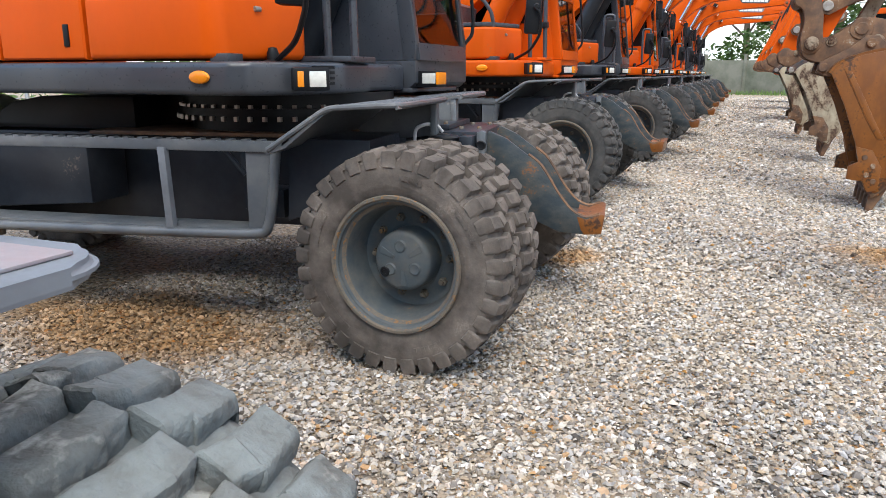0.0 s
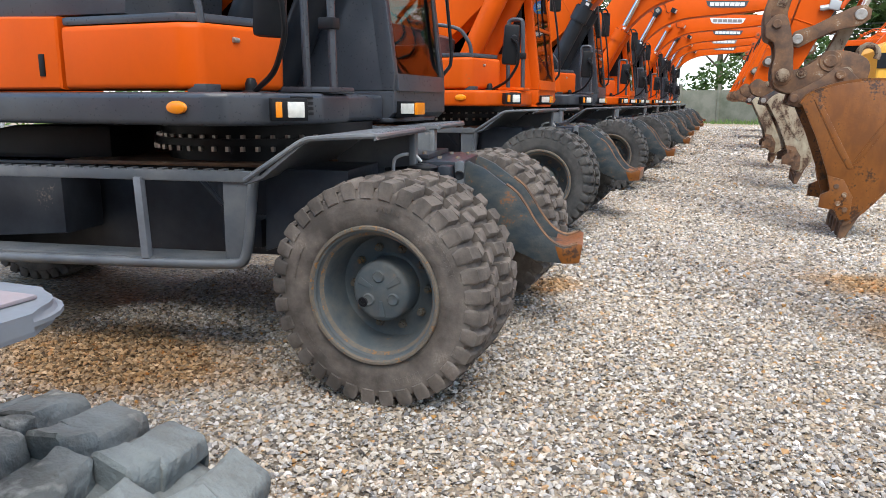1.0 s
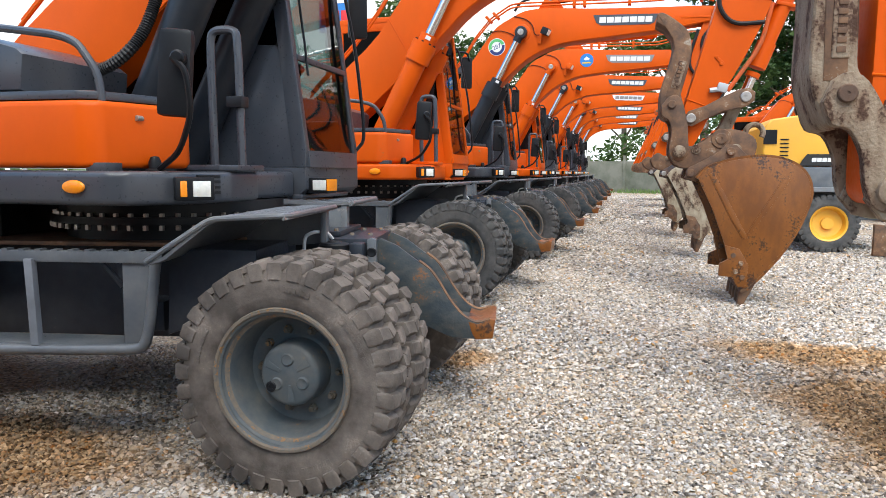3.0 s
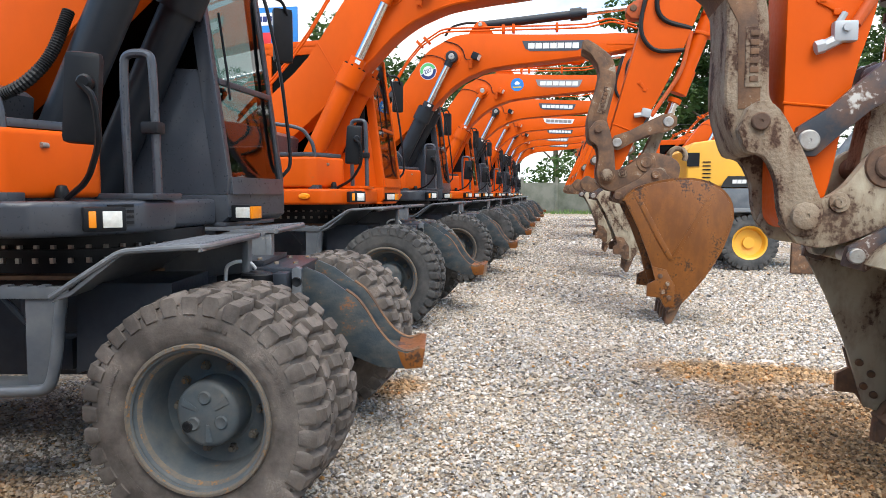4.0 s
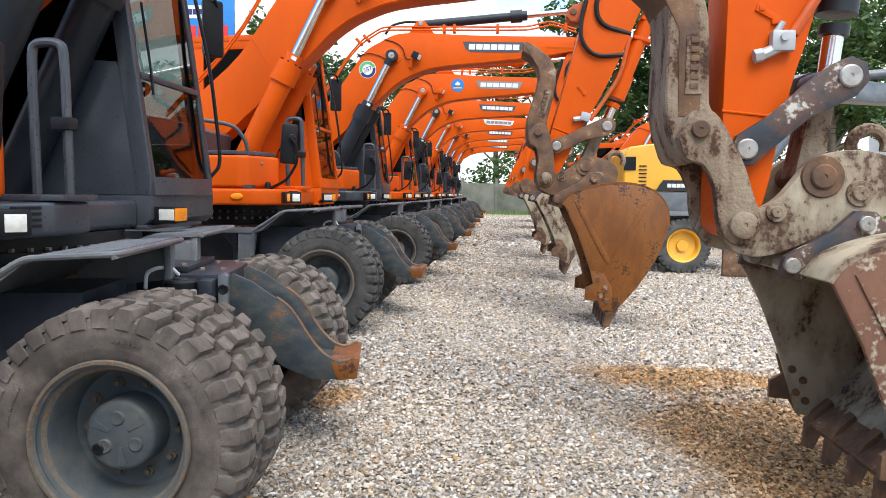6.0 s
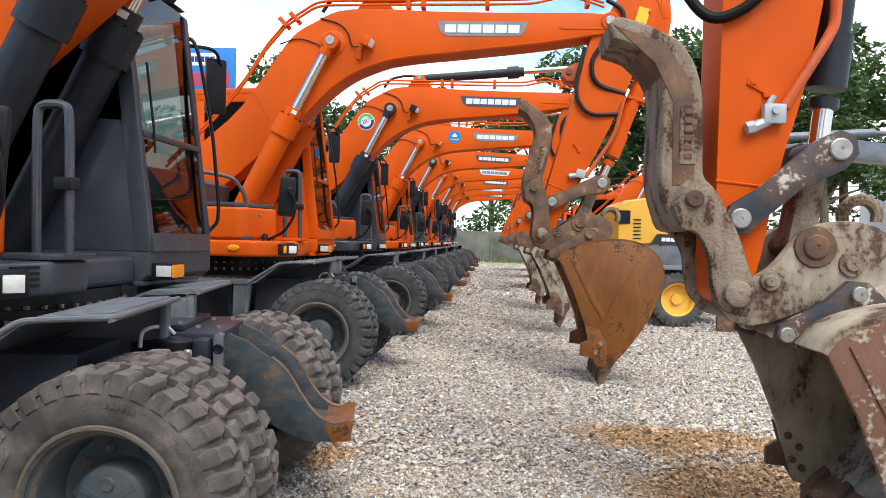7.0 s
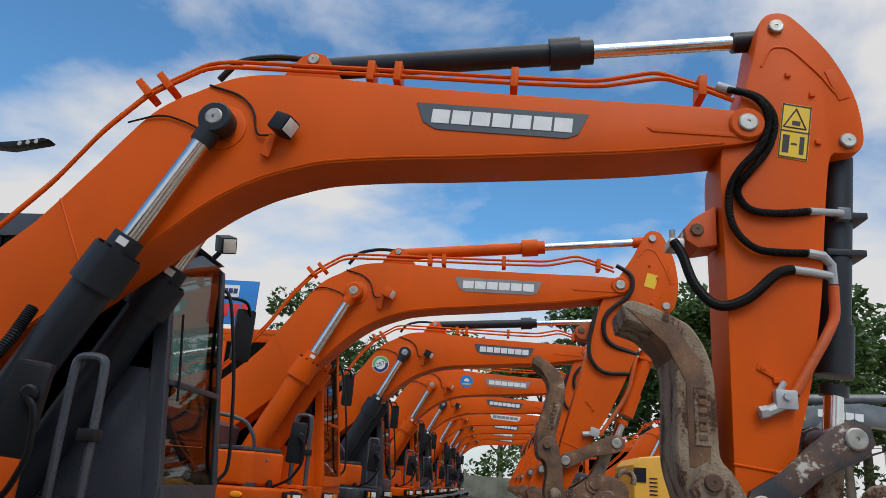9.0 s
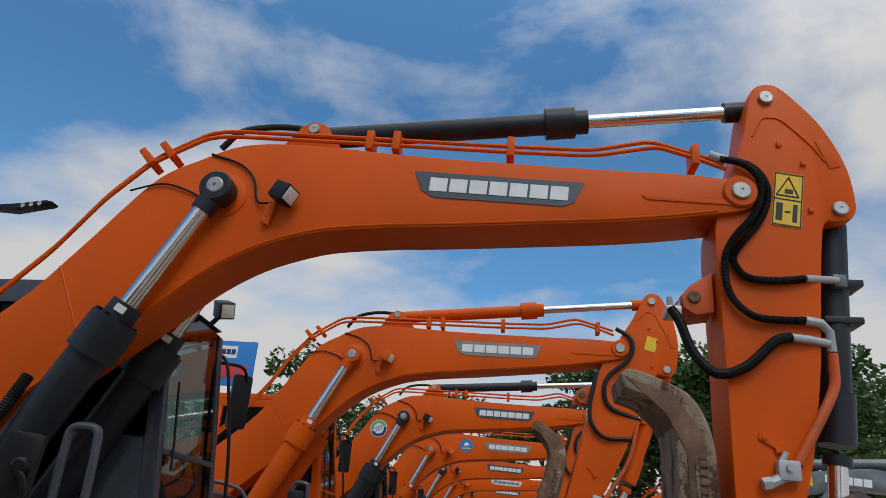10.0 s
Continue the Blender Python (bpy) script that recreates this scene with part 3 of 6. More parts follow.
def wheel(parent, x, z, side, rubber, turn=0.0, plain=False):
    """A pair of tyres on one hub; side -1 faces -y."""
    y0 = 1.2 * side
    tag = "near" if side < 0 else "far"
    w = part("wheel", lambda: rim_mesh(y0, side), RIM, parent, key="rim" + tag)
    w.location = (x, -0.22 if side > 0 else 0, z)
    for k, (a, b) in enumerate(((1.2, 0.93), (0.89, 0.62))):
        lo, hi = sorted((a * side, b * side))
        if plain:
            t = part("tyre", lambda: tyre_mesh(lo, hi, 22, 3 + k), rubber, w, key="plaintyre%d%s" % (k, tag))
        elif rubber is RUBBER_GREY and side > 0 and x > -2:
            t = part("tyre", lambda: tyre_mesh(lo, hi, 33, 9 + k, 0.036, 0.0065, 1.0, 0.45), rubber, w, key="oldtyre%d%s" % (k, tag))
        else:
            t = part("tyre", lambda: tyre_mesh(lo, hi, 33, 3 + k, 0.036, 0.004, 0.96, 0.6), rubber, w, key="tyre%d%s" % (k, tag))
        t.rotation_euler = (0, turn + 0.08 * k, 0)
    ring = part("lock_ring", lambda: add_lathe(fresh(), [(0.313, y0 - side * 0.008), (0.309, y0 + side * 0.003), (0.297, y0 + side * 0.003), (0.291, y0 - side * 0.008), (0.287, y0 - side * 0.019)], n=44), RUSTLINE, w, key="lock" + tag)
    part("seat_ring", lambda: add_lathe(fresh(), [(0.2775, y0 - side * 0.037), (0.2725, y0 - side * 0.040), (0.2685, y0 - side * 0.047), (0.2635, y0 - side * 0.053)], n=44), RUSTLINE, w, key="seatring" + tag)
    h = part("hub", lambda: hub_mesh(y0, side), RIM, w, key="hub" + tag)
    for k in range(3):
        part("rib", lambda: add_slab(fresh(), [(0.036, -0.006), (0.098, -0.014), (0.098, 0.014), (0.036, 0.006)], *sorted((y0 - side * 0.0385, y0 - side * 0.034)), 0.001, 1), RIM, w, key="hubrib" + tag).rotation_euler = (0, -radians(155 + 120 * k), 0)
        boss = part("boss", lambda: boss_mesh(y0, side), RIM, w, key="hubboss" + tag)
        boss.location = (0.06 * math.cos(radians(95 + 120 * k)), 0, 0.06 * math.sin(radians(95 + 120 * k)))
    part("plug", lambda: plug_mesh(y0, side), BLACK, w, key="plug" + tag)
    for c in w.children:
        if c.name.split(".")[0] in ("hub", "rib", "boss", "plug"):
            c.scale = (1.17, 1, 1.17)
            c.location = (c.location.x * 1.17, -side * 0.05, c.location.z * 1.17)
    for k in range(10):
        b = part("bolt", lambda: bolt_mesh(y0, side), RUSTLINE, w, key="bolt" + tag)
        b.location = (0.185 * math.cos(k * 0.628), 0, 0.185 * math.sin(k * 0.628))
    return w


def add_plan(bm, outline, z0, z1, bevel=0.02, segments=3):
    """A block with the plan outline (x, y), from z0 to z1."""
    a = [bm.verts.new((x, y, z0)) for x, y in outline]
    b = [bm.verts.new((x, y, z1)) for x, y in outline]
    k = len(outline)
    faces = [bm.faces.new(a[::-1]), bm.faces.new(b)] + [bm.faces.new((a[i], a[(i + 1) % k], b[(i + 1) % k], b[i])) for i in range(k)]
    bmesh.ops.recalc_face_normals(bm, faces=faces)
    if bevel:
        bmesh.ops.bevel(bm, geom=list({e for f in faces for e in f.edges}), offset=bevel, segments=segments, affect="EDGES", profile=0.6)
    return bm


# ---- outlines of the machine, in metres from its own origin ----
BOOM_TOP = [(-3.95, 1.62), (-3.75, 1.98), (-2.83, 2.71), (-2.50, 3.08), (-2.19, 3.49), (-2.041, 3.635), (-1.883, 3.717), (-1.723, 3.796), (-1.59, 3.835), (-1.383, 3.85), (-1.035, 3.833), (-0.624, 3.797), (-0.03, 3.763), (0.612, 3.735), (0.92, 3.726), (1.16, 3.705), (1.29, 3.69), (1.345, 3.65), (1.345, 3.58), (1.29, 3.52), (1.20, 3.497)]
BOOM_LOW = [(1.123, 3.484), (0.91, 3.452), (0.606, 3.417), (0.252, 3.389), (-0.326, 3.347), (-0.676, 3.327), (-0.965, 3.300), (-1.124, 3.273), (-1.281, 3.225), (-1.435, 3.166), (-1.584, 3.084), (-1.728, 2.982), (-1.865, 2.859), (-2.0, 2.737), (-2.394, 2.40), (-2.687, 2.16), (-3.55, 1.52), (-3.75, 1.45)]
ARM_OUT = [(1.352, 4.22), (1.372, 4.30), (1.419, 4.353), (1.50, 4.362), (1.561, 4.324), (1.66, 4.209), (1.741, 4.096), (1.814, 3.941), (1.857, 3.804), (1.874, 3.663), (1.871, 3.552), (1.831, 3.496), (1.756, 3.48), (1.695, 3.465), (1.659, 3.283), (1.622, 2.99), (1.585, 2.68), (1.52, 2.32), (1.475, 2.13), (1.437, 2.0), (1.383, 1.75), (1.33, 1.45), (1.27, 1.29), (1.20, 1.23), (1.13, 1.27), (1.115, 1.40), (1.114, 1.85), (1.116, 2.33), (1.117, 2.7), (1.113, 3.10), (1.110, 3.30), (1.125, 3.47), (1.20, 3.65), (1.248, 3.82), (1.275, 3.90), (1.32, 4.05)]
THUMB_UP = [(0.585, 2.57), (0.627, 2.60), (0.70, 2.585), (0.771, 2.56), (0.86, 2.52), (0.925, 2.48), (0.985, 2.39), (1.02, 2.29), (1.034, 2.18), (1.04, 2.0), (1.045, 1.86), (1.075, 1.78), (1.00, 1.60), (0.92, 1.60), (0.865, 1.726), (0.84, 1.85), (0.84, 2.0), (0.843, 2.171), (0.835, 2.30), (0.815, 2.37), (0.76, 2.42), (0.695, 2.46), (0.60, 2.49)]
THUMB_LOW = [(0.93, 1.80), (1.0, 1.835), (1.075, 1.79), (1.15, 1.66), (1.20, 1.56), (1.24, 1.44), (1.275, 1.34), (1.26, 1.24), (1.19, 1.20), (1.115, 1.24), (1.08, 1.34), (1.065, 1.46), (1.01, 1.57), (0.93, 1.60), (0.89, 1.70)]
COUPLER = [(1.10, 1.26), (1.14, 1.36), (1.20, 1.39), (1.27, 1.375), (1.36, 1.43), (1.44, 1.53), (1.50, 1.60), (1.60, 1.64), (1.74, 1.645), (1.86, 1.60), (1.90, 1.48), (1.86, 1.36), (1.60, 1.27), (1.42, 1.19), (1.28, 1.15), (1.17, 1.17)]
BUCKET_BACK = [(0.06, -0.06), (0.14, 0.03), (0.30, 0.09), (0.46, 0.12), (0.65, 0.13), (0.82, 0.10), (0.96, 0.03), (1.05, -0.08), (1.08, -0.22), (1.05, -0.36), (0.95, -0.60), (0.80, -0.83), (0.64, -1.02), (0.50, -1.16)]
BUCKET_SIDE = flow(BUCKET_BACK, 3) + [(0.40, -1.12), (0.36, -0.95), (0.30, -0.70), (0.19, -0.36)]
ARM_PIVOT = Vector((1.253, 0, 3.619))
BUCKET_PIN = Vector((1.36, 0, 1.12))


def band(outline, half, thick, inward=-1):
    """A bent plate that follows a line of (x, z) points across the width."""
    bm = fresh()
    pts = [Vector((x, 0, z)) for x, z in outline]
    rows = []
    for i, p in enumerate(pts):
        d = (pts[min(i + 1, len(pts) - 1)] - pts[max(i - 1, 0)]).normalized()
        nrm = Vector((d.z, 0, -d.x)) * inward
        rows.append([bm.verts.new(p + Vector((0, s * half, 0)) + nrm * t) for s, t in ((-1, 0), (1, 0), (1, thick), (-1, thick))])
    for a, b in zip(rows, rows[1:]):
        for i in range(4):
            f = bm.faces.new((a[i], a[(i + 1) % 4], b[(i + 1) % 4], b[i]))
            f.smooth = i in (0, 2)
    bm.faces.new(rows[0])
    bm.faces.new(rows[-1][::-1])
    return bm


def disc_text(parent, text, size, m, material):
    cu = bpy.data.curves.new("sticker_print", "FONT")
    cu.body, cu.size, cu.align_x, cu.align_y, cu.extrude = text, size, "CENTER", "CENTER", 0.0008
    tmp = new("sticker_print", cu)
    bpy.context.view_layer.update()
    me = bpy.data.meshes.new_from_object(tmp.evaluated_get(bpy.context.evaluated_depsgraph_get()))
    bpy.data.objects.remove(tmp)
    me.materials.append(material)
    ob = new("sticker_print", me)
    ob.parent, ob.matrix_basis = parent, m
    return ob


def letter_blocks(parent, x, z, w, h, count, y, slope, material):
    """The lettering of a name plate as plain slanted blocks."""
    step = w / count
    for k in range(count):
        x0 = x + k * step
        zz = z + slope * (k * step)
        def make(w2=step * 0.88):
            bm = fresh()
            sl = h * 0.12
            add_slab(bm, [(0, 0), (w2, 0), (w2 + sl * 0.2, h), (sl * 0.2, h)], -0.003, 0.0, 0.0)
            return bm
        b = part("name_block", make, material, parent, key="blk%.3f%.3f" % (step, h))
        b.matrix_basis = Matrix.Translation((x0, y, zz)) @ pose(0, 0, 0, 0, -math.degrees(math.atan(slope)), 0)


def name_plate(boom, style):
    """The maker's plate on the boom: parallelogram with a row of blocks."""
    x0, x1 = -0.565, 0.405
    zt, slope = 3.69, -0.045
    out = [(x0, zt), (x1, zt + slope), (x1 - 0.06, zt + slope - 0.125), (x1 - 0.12, zt + slope - 0.15), (x0 + 0.12, zt - 0.165), (x0 + 0.045, zt - 0.12)]
    plate_mat, block_mat = {"dark": (PLATE, WHITE), "faded": (PLATE_GREY, WHITE), "pale": (WHITE, PLATE_GREY)}[style]
    p = part("name_plate", of(add_slab, out, -0.2055, -0.2015, 0.0), plate_mat, boom, "dark name plate with pale lettering" if style == "dark" else "sun-faded name plate", key="plate")
    letter_blocks(p, x0 + 0.09, zt - 0.125, 0.80, 0.085, 7 if style == "dark" else 6, -0.206, -0.045, block_mat)


def hose(parent, path, r=0.022, label="", mat=None, name="hose"):
    return part(name, add_tube(fresh(), bend(path, 6, 0.45), r, 10), mat or HOSE, parent, label)


def ribbed(path, r):
    """A hose with a coiled guard: a tube whose radius swings."""
    pts = bend(path, 16, 0.48)
    fine, acc = [], 0.0
    for a, b in zip(pts, pts[1:]):
        k = max(1, int((b - a).length / 0.006))
        fine += [a.lerp(b, i / k) for i in range(k)]
    rr = [r * (1.0 if i % 2 else 0.84) for i in range(len(fine))]
    return add_tube(fresh(), fine, rr, 8)


def excavator(yc, x=0.0, cab_mat=None, skirt_mat=None, cyl_mat=None, rubber=None, plate="dark", swing=0.0, arm_turn=0.0, bucket_turn=0.0, bucket_mat=None, bucket_scale=1.0, thumb_mat=None, sticker="", label="", detail=True, hood=True, turn=0.0, size=1.0, lift=0.0, sink=0.0, guards=True, plain=False, thumb=True, with_bucket=True, under=0.0, chassis_turn=0.0):
    cab_mat, skirt_mat, cyl_mat, rubber, bucket_mat, thumb_mat = cab_mat or DARK, skirt_mat or DARK, cyl_mat or DARK, rubber or RUBBER_DARK, bucket_mat or RUST, thumb_mat or RUST_DARK
    root = thing("wheeled_excavator", label, "excavator", "row of parked wheeled excavators", pose(x, yc, sink) @ Matrix.Diagonal((size, size, size, 1)))

    # undercarriage
    front_wheel = wheel(root, -1.345 if chassis_turn else -1.36, 0.50, -1, rubber, turn, plain)
    far_wheel = wheel(root, -1.36, 0.50, 1, rubber, turn + 0.3, plain)
    if chassis_turn:
        far_wheel.location.x, far_wheel.location.y = -1.43, -0.08
    wheel(root, -4.55, 0.50, -1, rubber, turn + 0.7, plain)
    wheel(root, -4.55, 0.50, 1, rubber, turn + 0.5, plain)
    part("chassis", of(add_box, -4.9, -1.75, -0.42, 0.42, 0.46, 0.98, 0.02), CHASSIS, root)
    part("front_box", of(add_box, -1.64, -1.19, -0.20, 0.62, 0.66, 1.0, 0.012), CHASSIS, root)
    part("cover_plate", of(add_box, -1.60, -1.40, -0.12, 0.50, 1.002, 1.032, 0.006), CHASSIS, root)
    for bx, by in ((-1.57, -0.08), (-1.43, -0.08), (-1.36, 0.02), (-1.25, 0.02), (-1.36, 0.40), (-1.25, 0.40)):
        part("bolt", of(add_lathe, [(0, 0.0), (0.012, 0.0), (0.014, 0.004), (0.014, 0.014)], n=6), RUSTLINE, root, key="cbolt").matrix_basis = pose(bx, by, 1.046 if bx < -1.4 else 1.014, -90)
    part("swivel_cover", of(add_slab, [(-5.2, 0.99), (-5.2, 1.10), (-4.9, 1.17), (-4.55, 1.06), (-4.3, 1.05), (-4.1, 1.15), (-3.9, 1.185), (-3.25, 1.185), (-3.25, 0.99)], -0.40, 0.40, 0.02), BLACK, root, key="swivel")
    part("deck_plate", of(add_box, -3.4, -1.9, -0.62, 0.62, 0.982, 1.005, 0.008), RUST_DARK, root, "dusty brown-stained deck plate")
    for ax in (-1.36, -4.55):
        def axle():
            bm = add_tube(fresh(), [(0, -0.9, 0.5), (0, -0.35, 0.5), (0, -0.25, 0.52), (0, 0.25, 0.52), (0, 0.35, 0.5), (0, 0.9, 0.5)], [0.11, 0.12, 0.22, 0.22, 0.12, 0.11], 16)
            return bm
        part("axle", axle, CHASSIS, root).location = (ax, 0, 0)
    for s in (-1, 1):
        tag = str(s)
        def step_frame():
            y = s * 1.0
            bm = add_box(fresh(), -4.1, -2.06, min(y, y - s * 0.05), max(y, y - s * 0.05), 0.945, 0.998, 0.006)
            for k in range(24):
                add_box(bm, -4.05 + 0.082 * k, -4.02 + 0.082 * k, min(y, y - s * 0.05), max(y, y - s * 0.05), 0.996, 1.006, 0.0)
            add_tube(bm, bend([(-4.1, y, 0.51), (-2.20, y, 0.53), (-2.115, y, 0.56), (-2.06, y, 0.99)], 6, 0.4), 0.026, 12)
            add_box(bm, -4.1, -2.24, y if s < 0 else y - 0.20, y + 0.20 if s < 0 else y, 0.54, 0.556, 0.003)
            return bm
        part("gusset", of(add_slab, [(-2.04, 0.60), (-1.74, 0.70), (-1.60, 0.90), (-1.60, 1.01), (-2.02, 1.01)], s * 0.955, s * 0.45, 0.012), CHASSIS, root, key="gusset" + tag)
        sf = part("step_frame", step_frame, GUNMETAL, root, key="stepframe" + tag)
        part("post", of(add_slab, [(-2.685, 0.55), (-2.645, 0.55), (-2.66, 0.96), (-2.70, 0.96)], s * 1.0 - 0.02, s * 1.0 + 0.02, 0.003), EDGEGREY, sf, key="post" + tag)
        part("plate", of(add_slab, [(-2.24, 0.55), (-2.15, 0.55), (-2.10, 0.62), (-2.065, 0.97), (-2.235, 0.97)], s * 0.985, s * 0.965, 0.004), GUNMETAL, sf, key="splate" + tag)
        part("strut", of(add_slab, [(-2.36, 0.62), (-2.30, 0.62), (-2.33, 0.97), (-2.38, 0.97)], s * 0.78, s * 0.72, 0.004), CHASSIS, sf, key="strut" + tag)
        part("strut", of(add_tube, [(-2.50, s * 0.78, 0.97), (-2.35, s * 0.78, 0.80)], 0.014, 8), CHASSIS, sf, key="strutb" + tag)
        part("tool_box", of(add_box, -2.33, -2.13, min(s * 0.80, s * 0.62), max(s * 0.80, s * 0.62), 0.58, 0.73, 0.01), CHASSIS, root, key="toolbox" + tag)
        part("fuel_tank", of(add_slab, [(-4.2, 0.55), (-3.30, 0.61), (-3.30, 0.965), (-4.2, 0.965)], s * 0.78, s * 0.45, 0.02), CHASSIS, root, key="tank" + tag)
        if not guards:
            continue
        def guard():
            bm = band([(-2.05, 0.965), (-1.96, 0.995), (-1.76, 1.150), (-1.71, 1.172), (-1.43, 1.186), (-1.408, 1.182), (-1.402, 1.165)], 0.465, 0.016, 1)
            for v in bm.verts:
                v.co.y += s * 0.675
            add_box(bm, -1.47, -1.435, min(s * 0.30, s * 0.22), max(s * 0.30, s * 0.22), 0.72, 1.165, 0.005)
            add_slab(bm, [(-2.02, 0.955), (-1.75, 1.12), (-1.45, 1.155), (-1.45, 0.98), (-1.75, 0.95)], s * 0.25, s * 0.23, 0.004)
            return bm
        mud = part("mudguard", guard, GUNMETAL, root, key="mudguard" + tag)
        def ridges():
            bm = fresh()
            for k in range(19):
                yy = s * 0.675 - 0.43 + k * 0.0465
                add_slab(bm, [(-1.69, 1.1745), (-1.435, 1.187), (-1.435, 1.193), (-1.69, 1.1805)], yy, yy + 0.017, 0.0)
            return bm
        part("tread_plate", ridges, EDGEGREY, mud, key="ridges" + tag)
        part("guard_edge", of(add_tube, bend([(-2.04, s * 1.14, 0.972), (-1.74, s * 1.14, 1.165), (-1.42, s * 1.14, 1.182), (-1.403, s * 1.05, 1.18), (-1.403, s * 0.22, 1.18)], 5, 0.12), 0.013, 8), GUNMETAL, mud, key="gedge" + tag)
    # narrow scoop blade on the chassis nose
    side_line = [(-1.148, 1.006), (-1.053, 0.964), (-0.964, 0.898), (-0.876, 0.835), (-0.82, 0.76), (-0.769, 0.676), (-0.71, 0.60), (-0.664, 0.56), (-0.60, 0.535), (-0.53, 0.555)]
    side_out = side_line + [(-0.529, 0.450), (-0.602, 0.443), (-0.747, 0.451), (-0.894, 0.514), (-1.0, 0.60), (-1.17, 0.72), (-1.17, 0.99)]
    def blade():
        bm = band([(-1.15, 0.78), (-1.0, 0.66), (-0.85, 0.57), (-0.72, 0.525), (-0.62, 0.512), (-0.56, 0.525)], 0.195, 0.02, 1)
        for yy in (-0.20, 0.20):
            add_slab(bm, side_out, yy - 0.011, yy + 0.011, 0.003)
        return bm
    bl = part("dozer_blade", blade, BLADE, root, key="blade")
    part("cutting_edge", of(add_slab, [(-0.655, 0.545), (-0.60, 0.530), (-0.525, 0.560), (-0.500, 0.556), (-0.515, 0.448), (-0.61, 0.440), (-0.63, 0.47)], -0.2135, 0.2135, 0.008), RUST, bl, "rusted cutting edge", key="edge")
    for yy in (-0.20, 0.20):
        part("worn_rim", of(add_tube, [(px, yy, pz + 0.002) for px, pz in flow(side_line, 3)[7:]], 0.0118, 6), RUST_DARK, bl, "rust-brown scraped upper edge", key="rim_line%.1f" % yy)
    part("bracket", of(add_slab, [(-1.215, 0.72), (-1.165, 0.72), (-1.165, 1.0), (-1.19, 1.012), (-1.215, 1.0)], -0.26, -0.202, 0.005), GUNMETAL, bl, key="brk")
    # no opening is cut: a black disc paints the dark of the bracket's hole
    part("bracket_eye", of(add_lathe, [(0, -0.262), (0.017, -0.262), (0.022, -0.264), (0.028, -0.259)], (-1.19, 0.93), 16), BLACK, bl, key="brkeye")
    part("white_hose", of(add_tube, bend([(-1.56, -0.30, 0.94), (-1.555, -0.30, 1.02), (-1.50, -0.30, 1.045), (-1.44, -0.26, 1.04), (-1.42, -0.22, 1.0)], 4, 0.4), 0.010, 8), WHITE, root)
    part("filter_cap", of(add_lathe, [(0, 0), (0.035, 0), (0.045, 0.008), (0.075, 0.01), (0.085, 0.02), (0.085, 0.15)], n=24), BLACK, root, key="fcap").matrix_basis = pose(-1.39, -0.30, 0.995, -90)
    part("valve_block", of(add_box, -1.30, -1.225, -0.34, -0.22, 0.82, 0.985, 0.012), CHASSIS, root, key="vblock")
    part("hose_joint", of(add_lathe, [(0, 0), (0.016, 0), (0.020, 0.006), (0.020, 0.05)], n=12), STEEL, root, key="hjoint").matrix_basis = pose(-1.30, -0.42, 0.95, -90)

    def ring():
        steps = [(1.0, 0.60), (1.09, 0.60), (1.0905, 0.68), (1.13, 0.68), (1.1305, 0.64), (1.212, 0.64)]
        return add_tube(fresh(), [(-2.62, 0, z) for z, r in steps], [r for z, r in steps], 48)
    tr = part("turntable", ring, BLACK, root)
    def ring_bolts():
        bm = fresh()
        for k in range(52):
            a = 2 * math.pi * k / 52
            c, s_ = math.cos(a), math.sin(a)
            add_box(bm, -2.62 + 0.672 * c - 0.010, -2.62 + 0.672 * c + 0.010, 0.672 * s_ - 0.010, 0.672 * s_ + 0.010, 1.062, 1.088, 0.0)
            add_box(bm, -2.62 + 0.655 * c - 0.010, -2.62 + 0.655 * c + 0.010, 0.655 * s_ - 0.010, 0.655 * s_ + 0.010, 1.132, 1.150, 0.0)
        return bm
    tagged(part("bolt_ring", ring_bolts, STEEL, tr), kind="stuff")

    # the undercarriage may stand turned under the upper structure, with the front wheels steered straight
    veer = Matrix.Translation((-2.09, -1.0, 0)) @ Matrix.Rotation(radians(chassis_turn), 4, "Z") @ Matrix.Translation((2.09, 1.0, 0))
    for c in root.children:
        if c not in (front_wheel, far_wheel, tr):
            c.matrix_basis = veer @ c.matrix_basis
        c.location.x += under
    # upper structure
    deck = part("deck", of(add_plan, [(-5.3, -1.13), (-2.22, -1.13), (-2.12, -1.09), (-1.97, -0.90), (-1.90, -0.60), (-1.90, -0.30), (-2.0, -0.30), (-2.0, 0.345), (-5.3, 0.345)], 1.215, 1.372, 0.03, 3), skirt_mat, root)
    part("far_deck", of(add_box, -5.3, -1.95, 0.35, 1.14, 1.20, 1.228, 0.01), skirt_mat, root)
    part("marker_lamp", of(add_lathe, [(0, -0.012), (0.030, -0.011), (0.045, -0.006), (0.05, 0.004)], n=24), AMBER, deck, "amber marker lamp", key="amber").matrix_basis = Matrix.Translation((-2.37, -1.142, 1.30)) @ Matrix.Diagonal((1.2, 1, 0.62, 1))
    box = part("side_box", of(lambda bm: add_plan(bm, [(-3.08, -1.11), (-2.36, -1.11), (-2.27, -1.06), (-2.12, -0.62), (-2.14, -0.58), (-3.08, -0.58)], 1.385, 1.69, 0.03, 3)), ORANGE, root, "smooth orange side box")
    def lid():
        return add_plan(fresh(), [(-3.08, -1.09), (-2.38, -1.09), (-2.30, -1.04), (-2.15, -0.60), (-3.08, -0.58)], 1.694, 1.735, 0.012, 2)
    part("box_lid", lid, DARK, box)
    part("lock", of(pin, -2.21, 1.62, -0.90, -0.86, 0.014, 12), STEEL, box)
